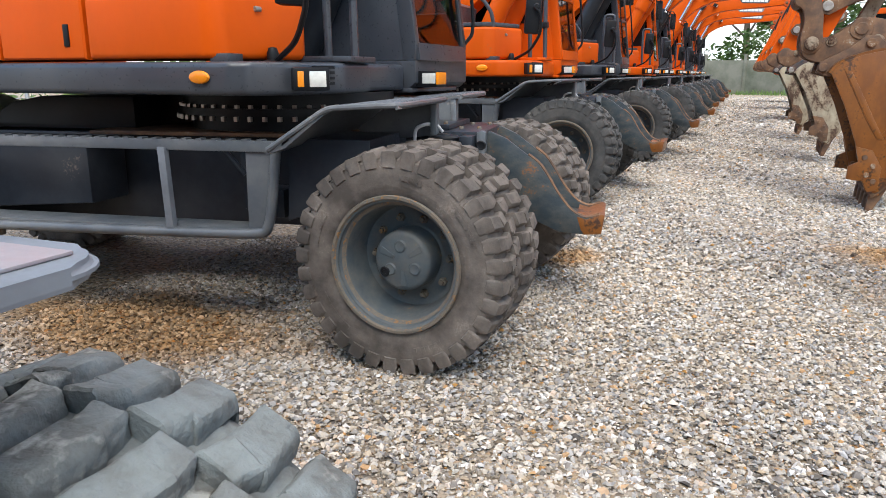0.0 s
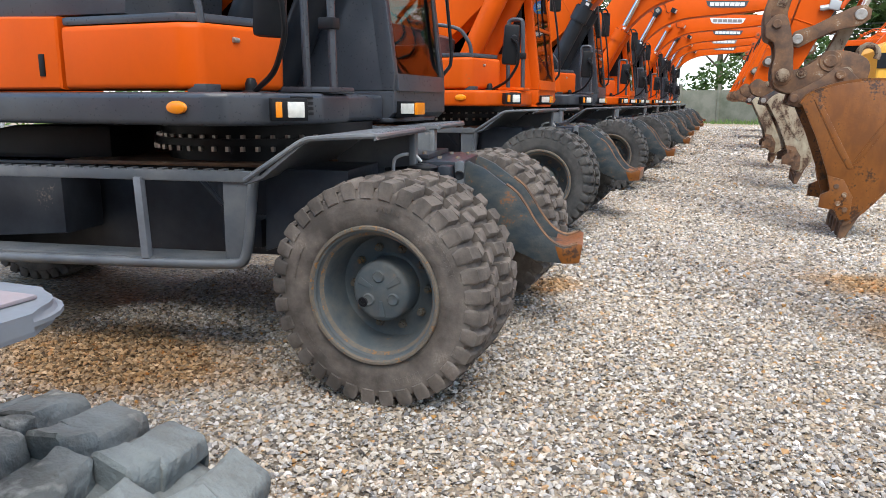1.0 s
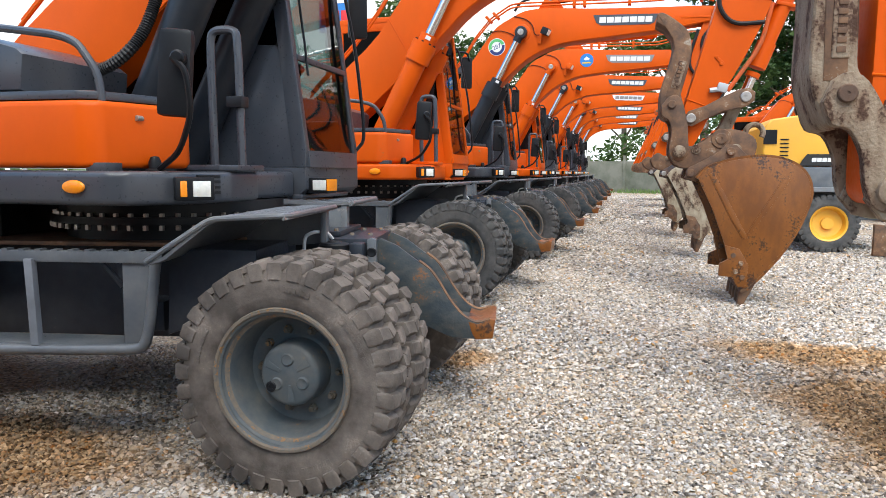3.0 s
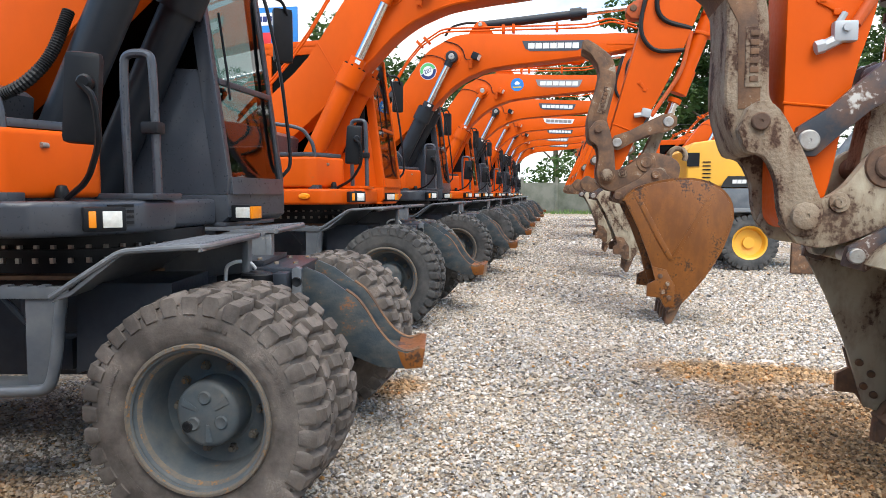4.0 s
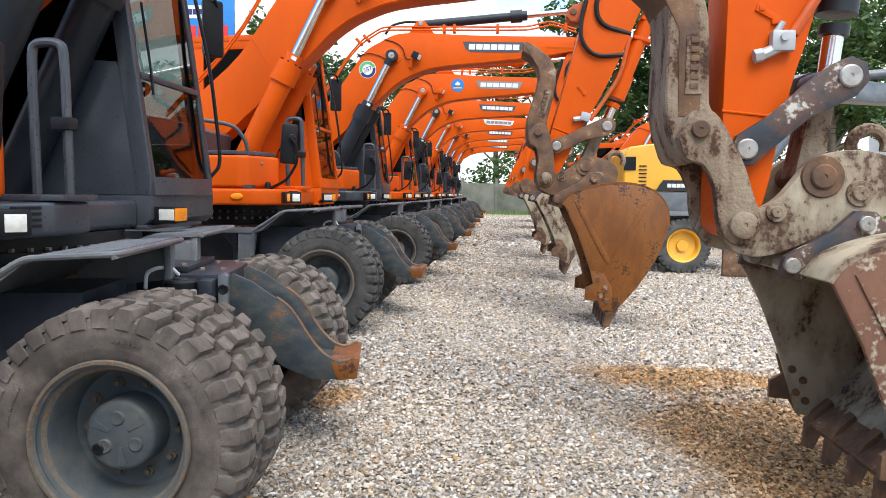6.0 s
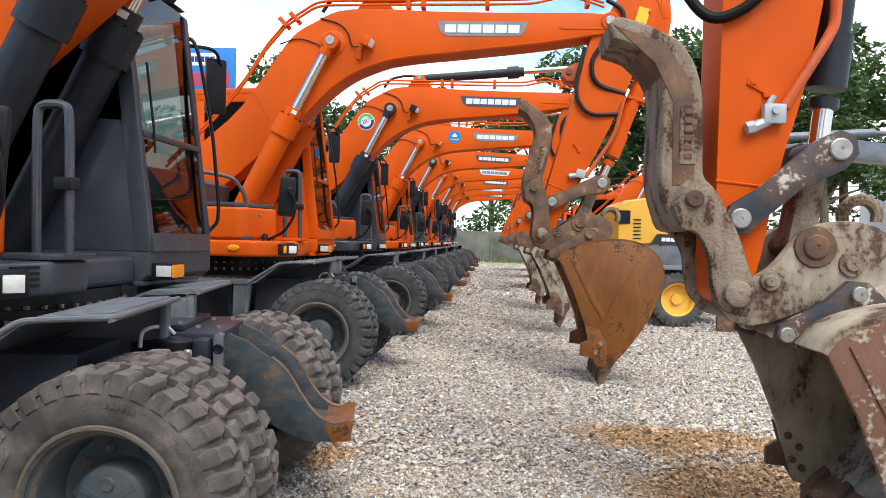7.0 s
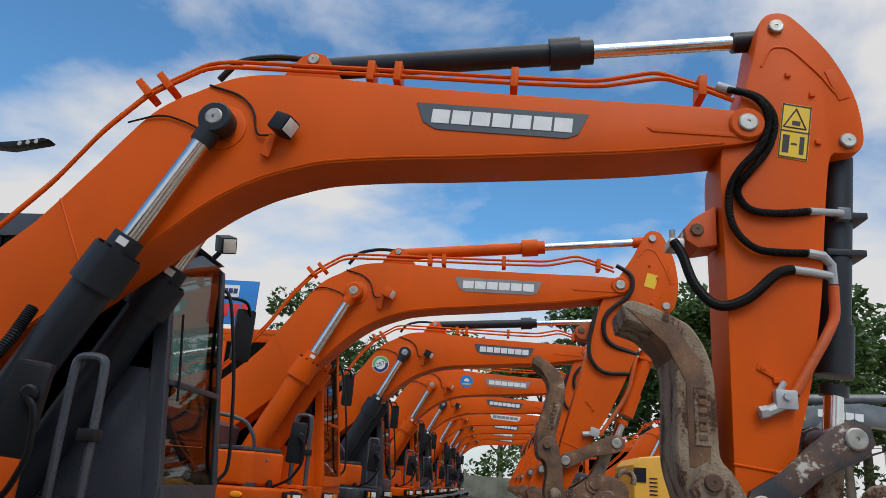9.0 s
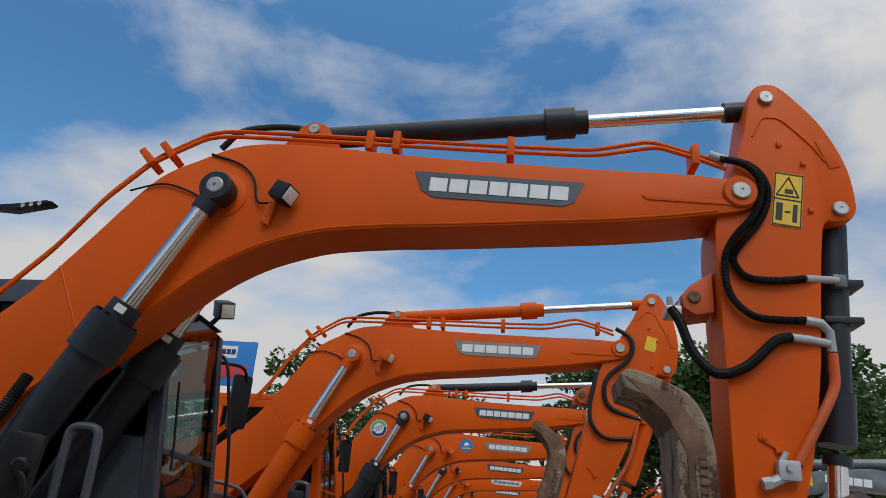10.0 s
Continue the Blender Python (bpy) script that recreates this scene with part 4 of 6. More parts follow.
    def door(x0, x1):
        return of(add_slab, [(x0, 1.385), (x1, 1.385), (x1, 1.74), (x0, 1.76)], -1.11, -0.6, 0.025, 3)
    for x0, x1 in ((-3.70, -3.10), (-4.32, -3.72), (-5.0, -4.34)):
        d = part("side_door", door(x0, x1), ORANGE, root, key="door%.2f" % x0)
        part("latch", of(add_box, x1 - 0.13, x1 - 0.095, -1.118, -1.10, 1.45, 1.56, 0.004), BLACK, d, key="latch%.2f" % x0)
    if hood:
        part("engine_hood", of(add_slab, [(-5.1, 1.77), (-2.76, 1.75), (-2.74, 1.92), (-2.78, 1.95), (-3.1, 2.04), (-4.4, 2.22), (-5.1, 2.22)], -1.0, -0.24, 0.02, 2), DARK, root)
    if detail:
        part("coiled_hose", ribbed([(-2.45, -0.34, 2.35), (-2.50, -0.42, 2.10), (-2.60, -0.50, 1.95), (-2.72, -0.52, 1.90)], 0.034), HOSE, root)
    def weight():
        bm = fresh()
        add_slab(bm, [(-5.75, 1.3), (-5.3, 1.22), (-5.05, 1.22), (-5.05, 2.1), (-5.5, 2.1), (-5.75, 1.9)], -1.14, 1.14, 0.06, 3)
        return bm
    part("counterweight", weight, ORANGE, root)
    part("handrail", of(add_tube, bend([(-2.29, -1.02, 1.38), (-2.30, -1.02, 1.80), (-2.42, -1.04, 1.98), (-3.0, -1.0, 2.06)], 5, 0.3), 0.019, 10), DARK, root, key="handrail_long")
    part("foot", of(add_box, -2.35, -2.24, -1.08, -0.97, 1.365, 1.41, 0.006), DARK, deck, key="railfoot")
    # front step with loop rail, mirror and head lamp
    plat = part("front_step", of(add_plan, [(-2.16, -0.62), (-1.95, -0.62), (-1.88, -0.56), (-1.88, -0.28), (-2.16, -0.28)], 1.376, 1.405, 0.006, 2), skirt_mat, root)
    part("loop_rail", of(add_tube, bend([(-2.075, -0.45, 1.40), (-2.085, -0.45, 2.03), (-2.07, -0.45, 2.10), (-1.94, -0.45, 2.10), (-1.925, -0.45, 2.03), (-1.915, -0.45, 1.40)], 6, 0.42), 0.022, 10), DARK, plat, key="loop_rail")
    part("clamp", of(add_box, -1.98, -1.89, -0.49, -0.41, 1.70, 1.76, 0.01), BLACK, plat, key="clamp")
    LM = Matrix.Translation((-1.90, -0.93, 1.292)) @ Matrix.Rotation(radians(40), 4, "Z") @ Matrix.Diagonal((0.72, 0.82, 0.72, 1))
    lampb = part("head_lamp", of(add_box, -0.11, 0.13, -0.03, 0.12, -0.075, 0.075, 0.014), BLACK, root, key="hlamp")
    lampb.matrix_basis = LM
    part("lens", of(add_box, -0.005, 0.105, -0.038, -0.02, -0.052, 0.05, 0.006), LENS, lampb, "clear headlamp lens", key="lens")
    part("indicator", of(add_box, -0.082, -0.040, -0.038, -0.02, -0.052, 0.05, 0.006), AMBER, lampb, "amber indicator lens", key="indic")
    for k in range(4):
        gs = part("slot", of(add_box, 0, 0.15, -0.006, 0.004, 0, 0.014, 0.0), BLACK, plat, key="slot")
        gs.matrix_basis = Matrix.Translation((-1.950, -0.82, 1.262 + 0.026 * k)) @ Matrix.Rotation(radians(76.9), 4, "Z")
    def mirror():
        bm = add_box(fresh(), -0.075, 0.075, -0.03, 0.03, -0.19, 0.19, 0.028)
        return bm
    mi = part("mirror", mirror, BLACK, root, key="mirror")
    mi.matrix_basis = pose(-1.89, -1.05, 1.80, 0, 4, 14)
    part("knob", of(add_lathe, [(0, -0.09), (0.022, -0.088), (0.032, -0.075), (0.032, -0.04), (0.026, -0.028)], (0.03, 0.06), 16), BLACK, mi, key="knob")
    part("mirror_arm", of(add_tube, bend([(-1.86, -1.12, 1.86), (-1.80, -1.11, 1.80), (-1.80, -1.08, 1.62), (-1.93, -0.98, 1.46), (-2.13, -0.85, 1.38)], 5, 0.35), 0.014, 8), BLACK, root, key="mirror_arm")
    part("bracket", of(add_lathe, [(0, 0.07), (0.02, 0.065), (0.03, 0.04), (0.03, 0.01), (0.05, 0.0), (0.05, -0.02)], n=16), BLACK, deck, key="mbracket").matrix_basis = pose(-2.16, -0.84, 1.375, 90)

    # cab
    def cab_base():
        bm = add_slab(fresh(), [(-3.5, 1.23), (-1.98, 1.23), (-1.93, 1.27), (-1.93, 1.40), (-3.5, 1.40)], 0.36, 1.2, 0.02)
        return bm
    cab = part("cab", cab_base, DARK if cab_mat is DARK else ORANGE, root)
    def frame_():
        bm = fresh()
        for y in (0.40, 1.16):
            add_slab(bm, [(-2.02, 1.40), (-1.94, 1.40), (-1.93, 1.50), (-2.13, 2.90), (-2.22, 2.93), (-2.07, 1.75)], y - 0.03, y + 0.03, 0.012)
            add_slab(bm, [(-3.45, 1.40), (-3.30, 1.40), (-3.30, 2.9), (-3.45, 2.85)], y - 0.03, y + 0.03, 0.012)
            add_slab(bm, [(-3.45, 2.84), (-2.24, 2.87), (-2.13, 2.90), (-2.24, 2.98), (-3.45, 2.94)], y - 0.03, y + 0.03, 0.012)
        add_slab(bm, [(-3.45, 2.90), (-2.24, 2.93), (-2.14, 2.95), (-2.28, 3.02), (-3.42, 2.99)], 0.37, 1.19, 0.02)
        add_slab(bm, [(-1.97, 1.40), (-1.915, 1.40), (-1.925, 1.50), (-1.985, 1.50)], 0.40, 1.16, 0.008)
        add_box(bm, -3.46, -3.36, 0.40, 1.16, 1.40, 2.2, 0.02)
        for x0, z0 in ((-2.03, 2.03),):
            add_box(bm, x0, x0 + 0.03, 0.42, 1.14, z0, z0 + 0.035, 0.006)
        return bm
    cab.matrix_basis = Matrix.Translation((0, 0.36, 1.4)) @ Matrix.Diagonal((1, 1.12 if guards else 1.0, 1.075, 1)) @ Matrix.Translation((0, -0.36, -1.4))
    part("cab_frame", frame_, cab_mat, cab)
    part("side_panel", of(add_slab, [(-3.35, 1.40), (-2.0, 1.40), (-2.055, 1.75), (-2.095, 2.06), (-2.13, 2.11), (-2.27, 2.12), (-2.36, 2.06), (-2.52, 1.72), (-2.70, 1.60), (-3.35, 1.56)], 0.375, 0.40, 0.01), cab_mat, cab)
    def pane(x0, z0, x1, z1):
        bm = fresh()
        vs = [bm.verts.new(p) for p in ((x0, 0.43, z0), (x0, 1.13, z0), (x1, 1.13, z1), (x1, 0.43, z1))]
        bm.faces.new(vs)
        return bm
    part("lower_windscreen", lambda: pane(-1.95, 1.50, -2.015, 2.03), GLASS, cab)
    part("upper_windscreen", lambda: pane(-2.02, 2.06, -2.15, 2.92), GLASS, cab)
    # near-black pane stands in for the shaded cab interior behind the opening
    part("side_window", of(add_slab, [(-3.30, 1.55), (-2.70, 1.6), (-2.52, 1.72), (-2.36, 2.06), (-2.08, 2.08), (-2.20, 2.88), (-3.30, 2.86)], 0.395, 0.401, 0.0), VOID_PANE, cab)
    part("seat", of(lambda bm: add_slab(add_slab(bm, [(-3.2, 1.5), (-2.6, 1.5), (-2.55, 1.7), (-2.65, 1.85), (-3.1, 1.8)], 0.55, 1.05, 0.05), [(-3.25, 1.8), (-3.05, 1.8), (-3.15, 2.6), (-3.3, 2.6)], 0.58, 1.02, 0.05)), BLACK, cab)
    part("interior", of(add_box, -3.34, -3.30, 0.43, 1.13, 1.42, 2.88, 0.0), BLACK, cab, key="cabrear")
    part("door_panel", of(add_slab, [(-3.29, 1.42), (-2.0, 1.42), (-2.04, 1.72), (-3.29, 1.72)], 1.135, 1.155, 0.004), cab_mat, cab, key="cabdoor" + cab_mat.name)
    part("far_window", of(add_slab, [(-3.29, 1.725), (-2.045, 1.725), (-2.18, 2.88), (-3.29, 2.85)], 1.142, 1.148, 0.0), GLASS, cab, key="cabfar")
    part("steering_column", of(lambda bm: add_tube(add_tube(bm, [(-2.22, 0.78, 1.42), (-2.30, 0.78, 1.95)], 0.05, 10), [(-2.34 + 0.16 * math.cos(k * 0.5236), 0.78 + 0.17 * math.sin(k * 0.5236), 1.99 + 0.06 * math.cos(k * 0.5236)) for k in range(13)], 0.016, 8)), BLACK, cab, key="column")
    if cab_mat is ORANGE:
        part("quarter_window", of(add_slab, [(-2.56, 1.78), (-2.19, 1.78), (-2.165, 1.81), (-2.15, 2.30), (-2.18, 2.34), (-2.45, 2.34)], 0.366, 0.376, 0.003), BLACK, cab, "black side window", key="quarter")
    part("wiper", of(add_tube, [(-2.04, 0.50, 2.45), (-2.0, 0.52, 2.10), (-1.975, 0.50, 1.95)], 0.008, 6), BLACK, cab, key="wiper")
    part("vent_plate", of(add_box, -2.42, -2.28, 0.352, 0.362, 1.28, 1.35, 0.003), BLACK, cab, key="ventp")
    cl = part("cab_lamp", of(add_box, -1.95, -1.80, 0.40, 0.54, 1.245, 1.34, 0.012), BLACK, cab, key="cablamp")
    part("lens", of(add_box, -1.90, -1.81, 0.393, 0.402, 1.265, 1.325, 0.003), LENS, cl, key="cablens")
    part("indicator", of(add_box, -1.808, -1.79, 0.40, 0.52, 1.26, 1.33, 0.003), AMBER, cl, key="cabind")
    wl_ = part("work_lamp", of(add_box, -0.06, 0.06, -0.05, 0.05, -0.05, 0.05, 0.012), BLACK, cab, key="worklamp")
    wl_.matrix_basis = pose(-2.08, 1.0, 3.06, 15, 20, -40) @ Matrix.Diagonal((1.15, 1.15, 1.15, 1))
    part("lamp_stay", of(add_tube, [(-2.16, 1.0, 2.95), (-2.10, 1.0, 3.02)], 0.018, 8), BLACK, cab, key="lampstay")
    part("lens", of(add_box, 0.058, 0.064, -0.04, 0.04, -0.04, 0.04, 0.002), LENS, wl_, key="worklens")
    part("cab_rail", of(add_tube, bend([(-2.22, 1.20, 2.80), (-2.08, 1.22, 2.78), (-1.95, 1.22, 2.2), (-1.88, 1.22, 1.6), (-1.96, 1.18, 1.50)], 6, 0.3), 0.013, 8), BLACK, cab, key="cabrail")
    if guards:
        m2 = part("cab_mirror", mirror, BLACK, cab, key="mirror2")
        m2.matrix_basis = pose(-2.02, 1.42, 2.52, 0, 0, 35)
        part("mirror_stay", of(add_tube, bend([(-2.13, 1.20, 2.74), (-2.0, 1.36, 2.76), (-1.98, 1.42, 2.66)], 4, 0.4), 0.012, 8), BLACK, cab, key="mirstay")

    # boom and its rams
    swing_m = Matrix.Translation((-3.8, 0, 0)) @ Matrix.Rotation(radians(swing), 4, "Z") @ Matrix.Translation((3.8, 0, 0))
    if lift:
        swing_m = swing_m @ Matrix.Translation((-1.70, 0, 3.50)) @ Matrix.Rotation(radians(-lift), 4, "Y") @ Matrix.Translation((1.70, 0, -3.50))
    boom = part("boom", of(add_slab, flow(BOOM_TOP, 3) + flow(BOOM_LOW, 4), -0.2, 0.14, 0.01), ORANGE, root)
    boom.matrix_basis = swing_m
    part("weld_bead", of(add_tube, [(-2.55, -0.2005, 3.01), (-2.30, -0.2005, 2.55)], 0.006, 6), ORANGE, boom, key="weldA")
    part("weld_bead", of(add_tube, [(a, -0.2005, b + 0.018) for a, b in flow(BOOM_LOW, 4)[:-8]], 0.007, 6), ORANGE, boom, key="weldB")
    part("stiffener", of(add_slab, [(0.72, 3.58), (1.25, 3.56), (1.25, 3.535), (0.75, 3.555)], -0.2065, -0.19, 0.002), ORANGE, boom)
    part("boss", of(add_lathe, [(0, -0.212), (0.125, -0.212), (0.14, -0.206), (0.145, -0.19)], (-1.68, 3.49), 32), ORANGE, boom, key="boss")
    part("boom_pin", of(pin, 1.253, 3.619, -0.235, 0.235, 0.052), STEEL, boom, key="boompin")
    part("pin_collar", of(add_lathe, [(0, -0.22), (0.085, -0.22), (0.095, -0.21), (0.095, 0.21), (0.0, 0.21)], (1.253, 3.619), 28), ORANGE, boom, key="pincol")
    name_plate(boom, plate)
    ram_mat = RAM if cyl_mat is DARK else ORANGE
    for s in (-1, 1):
        tag = str(s)
        y = s * 0.29
        eye, low = Vector((-1.675, y, 3.485)), Vector((-2.73, y, 1.42))
        d = (low - eye).normalized()
        c = part("boom_ram", of(lambda bm: add_tube(add_tube(add_tube(bm, [eye + d * 0.98, low], 0.112, 28), [eye + d * 0.90, eye + d * 1.12], 0.136, 28), [eye + d * 0.80, eye + d * 0.92], 0.088, 24)), ram_mat, root, key="ram" + tag)
        c.matrix_basis = Matrix.Identity(4)
        part("rod", of(add_tube, [eye, eye + d * 0.95], 0.052, 20), CHROME, c, "polished chrome rod", key="rod" + tag)
        part("rod_eye", of(lambda bm: add_tube(add_lathe(bm, [(0, y - 0.06), (0.085, y - 0.06), (0.095, y - 0.05), (0.095, y + 0.05), (0.085, y + 0.06), (0, y + 0.06)], (eye.x, eye.z), 28), [eye, eye + d * 0.16], 0.066, 16)), ram_mat, c, key="rodeye" + tag)
        part("pin", of(lambda bm: pin(bm, eye.x, eye.z, y - 0.068, y + 0.07, 0.05)), STEEL, c, key="rodpin" + tag)
        part("name_tag", of(lambda bm: add_box(bm, -0.028, 0.028, -0.004, 0.004, -0.02, 0.02, 0.0)), WHITE, c, key="ramtag").matrix_basis = Matrix.Translation(eye + d * 0.855 + Vector((0.035, -0.083, 0))) @ Matrix.Rotation(radians(27), 4, "Y") @ Matrix.Rotation(radians(22), 4, "Z")
        side_way = Vector((d.z, 0, -d.x))
        for k in range(8):
            a = 2 * math.pi * k / 8
            at = eye + d * 0.885 + side_way * (0.112 * math.cos(a)) + Vector((0, 0.112 * math.sin(a), 0))
            part("bolt", of(lambda bm: add_tube(bm, [Vector((0, 0, 0)), d * 0.03], 0.014, 6)), BLACK, c, key="glandbolt").location = at
        part("feed_pipe", of(add_tube, bend([eye + d * 1.1 + Vector((0.1, 0, 0.05)), eye + d * 1.2 + Vector((0.13, 0, 0.06)), low + Vector((0.13, 0, 0.1))], 3, 0.2), 0.016, 8), ram_mat, c, key="feed" + tag)
    arm_a, arm_b = Vector((-1.23, 0, 4.01)), Vector((1.46, 0, 4.285))
    if arm_turn:
        arm_b = ARM_PIVOT + Matrix.Rotation(radians(arm_turn), 3, "Y") @ (arm_b - ARM_PIVOT)
    d = (arm_b - arm_a).normalized()
    top_mat = RAM if cyl_mat is DARK else ORANGE
    ram = part("arm_ram", add_tube(add_tube(add_tube(fresh(), [arm_a, arm_a + d * 1.58], 0.068, 24), [arm_a + d * 1.42, arm_a + d * 1.60], 0.098, 24), [arm_a + d * 1.6, arm_a + d * 1.68], 0.075, 24), top_mat, root)
    ram.matrix_basis = swing_m
    part("rod", add_tube(fresh(), [arm_a + d * 1.6, arm_b], 0.042, 20), CHROME, ram, "polished chrome rod")
    part("rod_eye", add_tube(fresh(), [arm_b - d * 0.20, arm_b], 0.062, 16), top_mat, ram)
    part("bracket", of(lambda bm: [add_slab(bm, [(-1.45, 3.82), (-1.31, 4.02), (-1.24, 4.06), (-1.16, 4.04), (-1.0, 3.82)], yy, yy + 0.03, 0.006) for yy in (-0.12, 0.09)] and bm), ORANGE, boom, key="armbr")
    part("pin", of(pin, -1.23, 4.005, -0.135, 0.135, 0.035), STEEL, boom, key="armbpin")
    def pipes(dy, dz, dx=0):
        path = [(-3.55, dy, 2.25 + dz), (-2.95, dy, 2.80 + dz), (-2.65, dy, 3.14 + dz), (-2.42, dy, 3.48 + dz), (-2.18, dy, 3.74 + dz), (-1.83, dy, 3.945 + dz), (-0.87, dy, 3.915 + dz), (-0.05, dy, 3.885 + dz), (0.46, dy, 3.875 + dz), (0.82 + dx, dy, 3.945 + dz), (1.04 + dx, dy, 3.875 + dz), (1.20, dy, 3.81 + dz)]
        return of(add_tube, bend(path, 4, 0.2), 0.0135, 8)
    part("oil_pipe", pipes(-0.17, -0.032), ORANGE, boom, key="pipeA")
    part("oil_pipe", pipes(-0.13, 0.028, -0.03), ORANGE, boom, key="pipeB")
    for cx, cz in ((-2.20, 3.73), (-2.08, 3.78), (-0.70, 3.88), (-0.86, 3.88), (-0.02, 3.86), (1.03, 3.84)):
        part("pipe_clamp", of(add_box, -0.022, 0.022, -0.195, -0.05, -0.04, 0.085, 0.005), ORANGE, boom, key="pclamp").matrix_basis = pose(cx, 0, cz, 0, -42 if cx < -2 else 2, 0)
    part("hose", of(add_tube, bend([(-1.80, -0.1, 3.86), (-1.70, -0.1, 4.0), (-1.45, -0.06, 4.06), (-1.15, -0.04, 4.03)], 6, 0.4), 0.02, 8), HOSE, boom, key="hoseA")
    part("cable", of(add_tube, bend([(-2.25, -0.208, 3.50), (-2.05, -0.215, 3.56), (-1.86, -0.212, 3.50), (-1.78, -0.212, 3.44)], 5, 0.4), 0.006, 6), BLACK, boom, key="cabA")
    part("cable", of(add_tube, bend([(-1.80, -0.208, 3.76), (-1.60, -0.212, 3.70), (-1.50, -0.215, 3.60), (-1.47, -0.215, 3.44), (-1.37, -0.23, 3.44)], 5, 0.4), 0.007, 6), BLACK, boom, key="cabB")
    bl_mat = BLACK if cyl_mat is DARK else ORANGE
    lamp = part("boom_lamp", of(add_box, -0.06, 0.06, -0.055, 0.055, -0.055, 0.055, 0.014), bl_mat, boom, key="blamp")
    lamp.matrix_basis = pose(-1.29, -0.285, 3.475, -10, 25, -25)
    part("lens", of(add_box, 0.057, 0.064, -0.042, 0.042, -0.042, 0.042, 0.002), LENS, lamp, key="blens")
    part("lamp_bracket", of(add_slab, [(-1.42, 3.32), (-1.37, 3.30), (-1.35, 3.42), (-1.31, 3.46), (-1.36, 3.47), (-1.40, 3.42)], -0.235, -0.215, 0.003), ORANGE, boom, key="lbr")
    if sticker:
        mat = GREEN if sticker == "287" else BLUE
        st = part("round_sticker", of(add_lathe, [(0, -0.2035), (0.135, -0.2035), (0.137, -0.201)], (-2.08, 3.30) if sticker == "287" else (-0.95, 3.60), 40), WHITE if sticker == "287" else BLUE, boom, "round certification sticker")
        if sticker == "287":
            def arc(a0, a1):
                bm = fresh()
                rows = []
                for k in range(21):
                    a = radians(a0 + (a1 - a0) * k / 20)
                    rows.append([bm.verts.new((-2.08 + r * math.cos(a), -0.2045, 3.30 + r * math.sin(a))) for r in (0.082, 0.128)])
                for p, q in zip(rows, rows[1:]):
                    bm.faces.new((p[0], p[1], q[1], q[0]))
                return bm
            part("ring_top", arc(20, 200), GREEN, st)
            part("ring_low", arc(205, 375), NAVYINK, st)
            disc_text(st, "287", 0.095, Matrix.Translation((-2.08, -0.205, 3.30)) @ pose(0, 0, 0, 90, -20, 0), NAVYINK)
        else:
            part("mark", of(add_slab, [(-1.01, 3.63), (-0.95, 3.68), (-0.89, 3.63), (-0.91, 3.60), (-0.99, 3.60)], -0.2055, -0.2035, 0.0), WHITE, st)
            part("text_bar", of(add_box, -1.04, -0.86, -0.2055, -0.2035, 3.535, 3.56, 0.0), STICKER, st)

    # arm with linkage, turned about the boom's end
    turn_m = swing_m @ Matrix.Translation(ARM_PIVOT) @ Matrix.Rotation(radians(arm_turn), 4, "Y") @ Matrix.Translation(-ARM_PIVOT)
    arm = part("arm", of(add_slab, flow(ARM_OUT, 3), -0.165, 0.165, 0.012), ORANGE, root)
    arm.matrix_basis = turn_m
    part("weld_bead", of(add_tube, bend([(1.36, -0.166, 4.0), (1.42, -0.166, 4.13), (1.52, -0.166, 4.13), (1.68, -0.166, 3.95), (1.74, -0.166, 3.85)], 5, 0.3), 0.007, 6), ORANGE, arm, key="weldC")
    part("weld_bead", of(add_tube, [(1.11, -0.1655, 1.83), (1.385, -0.1655, 1.80)], 0.007, 6), ORANGE, arm, key="weldD")
    part("patch_plate", of(add_slab, [(1.70, 3.98), (1.75, 4.0), (1.82, 3.82), (1.76, 3.80)], -0.171, -0.16, 0.003), ORANGE, arm)
    part("bracket", of(add_slab, [(1.25, 2.32), (1.36, 2.26), (1.35, 2.23), (1.24, 2.29)], -0.175, -0.16, 0.003), ORANGE, arm, key="abracket")
    for px, pz in ((1.62, 3.83), (1.63, 3.54), (1.50, 3.95), (1.27, 2.30), (1.33, 2.24)):
        part("stud", of(add_box, -0.014, 0.014, -0.180, -0.16, -0.014, 0.014, 0.003), ORANGE, arm, key="stud").location = (px, 0, pz)
    for px, pz in ((1.454, 4.262), (1.783, 3.552)):
        part("pin", of(pin, px, pz, -0.19, 0.19, 0.042), STEEL, arm, key="apin%.2f" % px)
    part("lug", of(add_slab, [(1.10, 3.18), (0.98, 3.10), (0.93, 3.04), (0.94, 2.97), (1.0, 2.93), (1.10, 2.95)], -0.10, 0.10, 0.012), ORANGE_WORN, arm, "rust-stained lug", key="lug")
    part("pin", of(pin, 0.995, 3.03, -0.115, 0.115, 0.035), RUST_DARK, arm, key="lugpin")
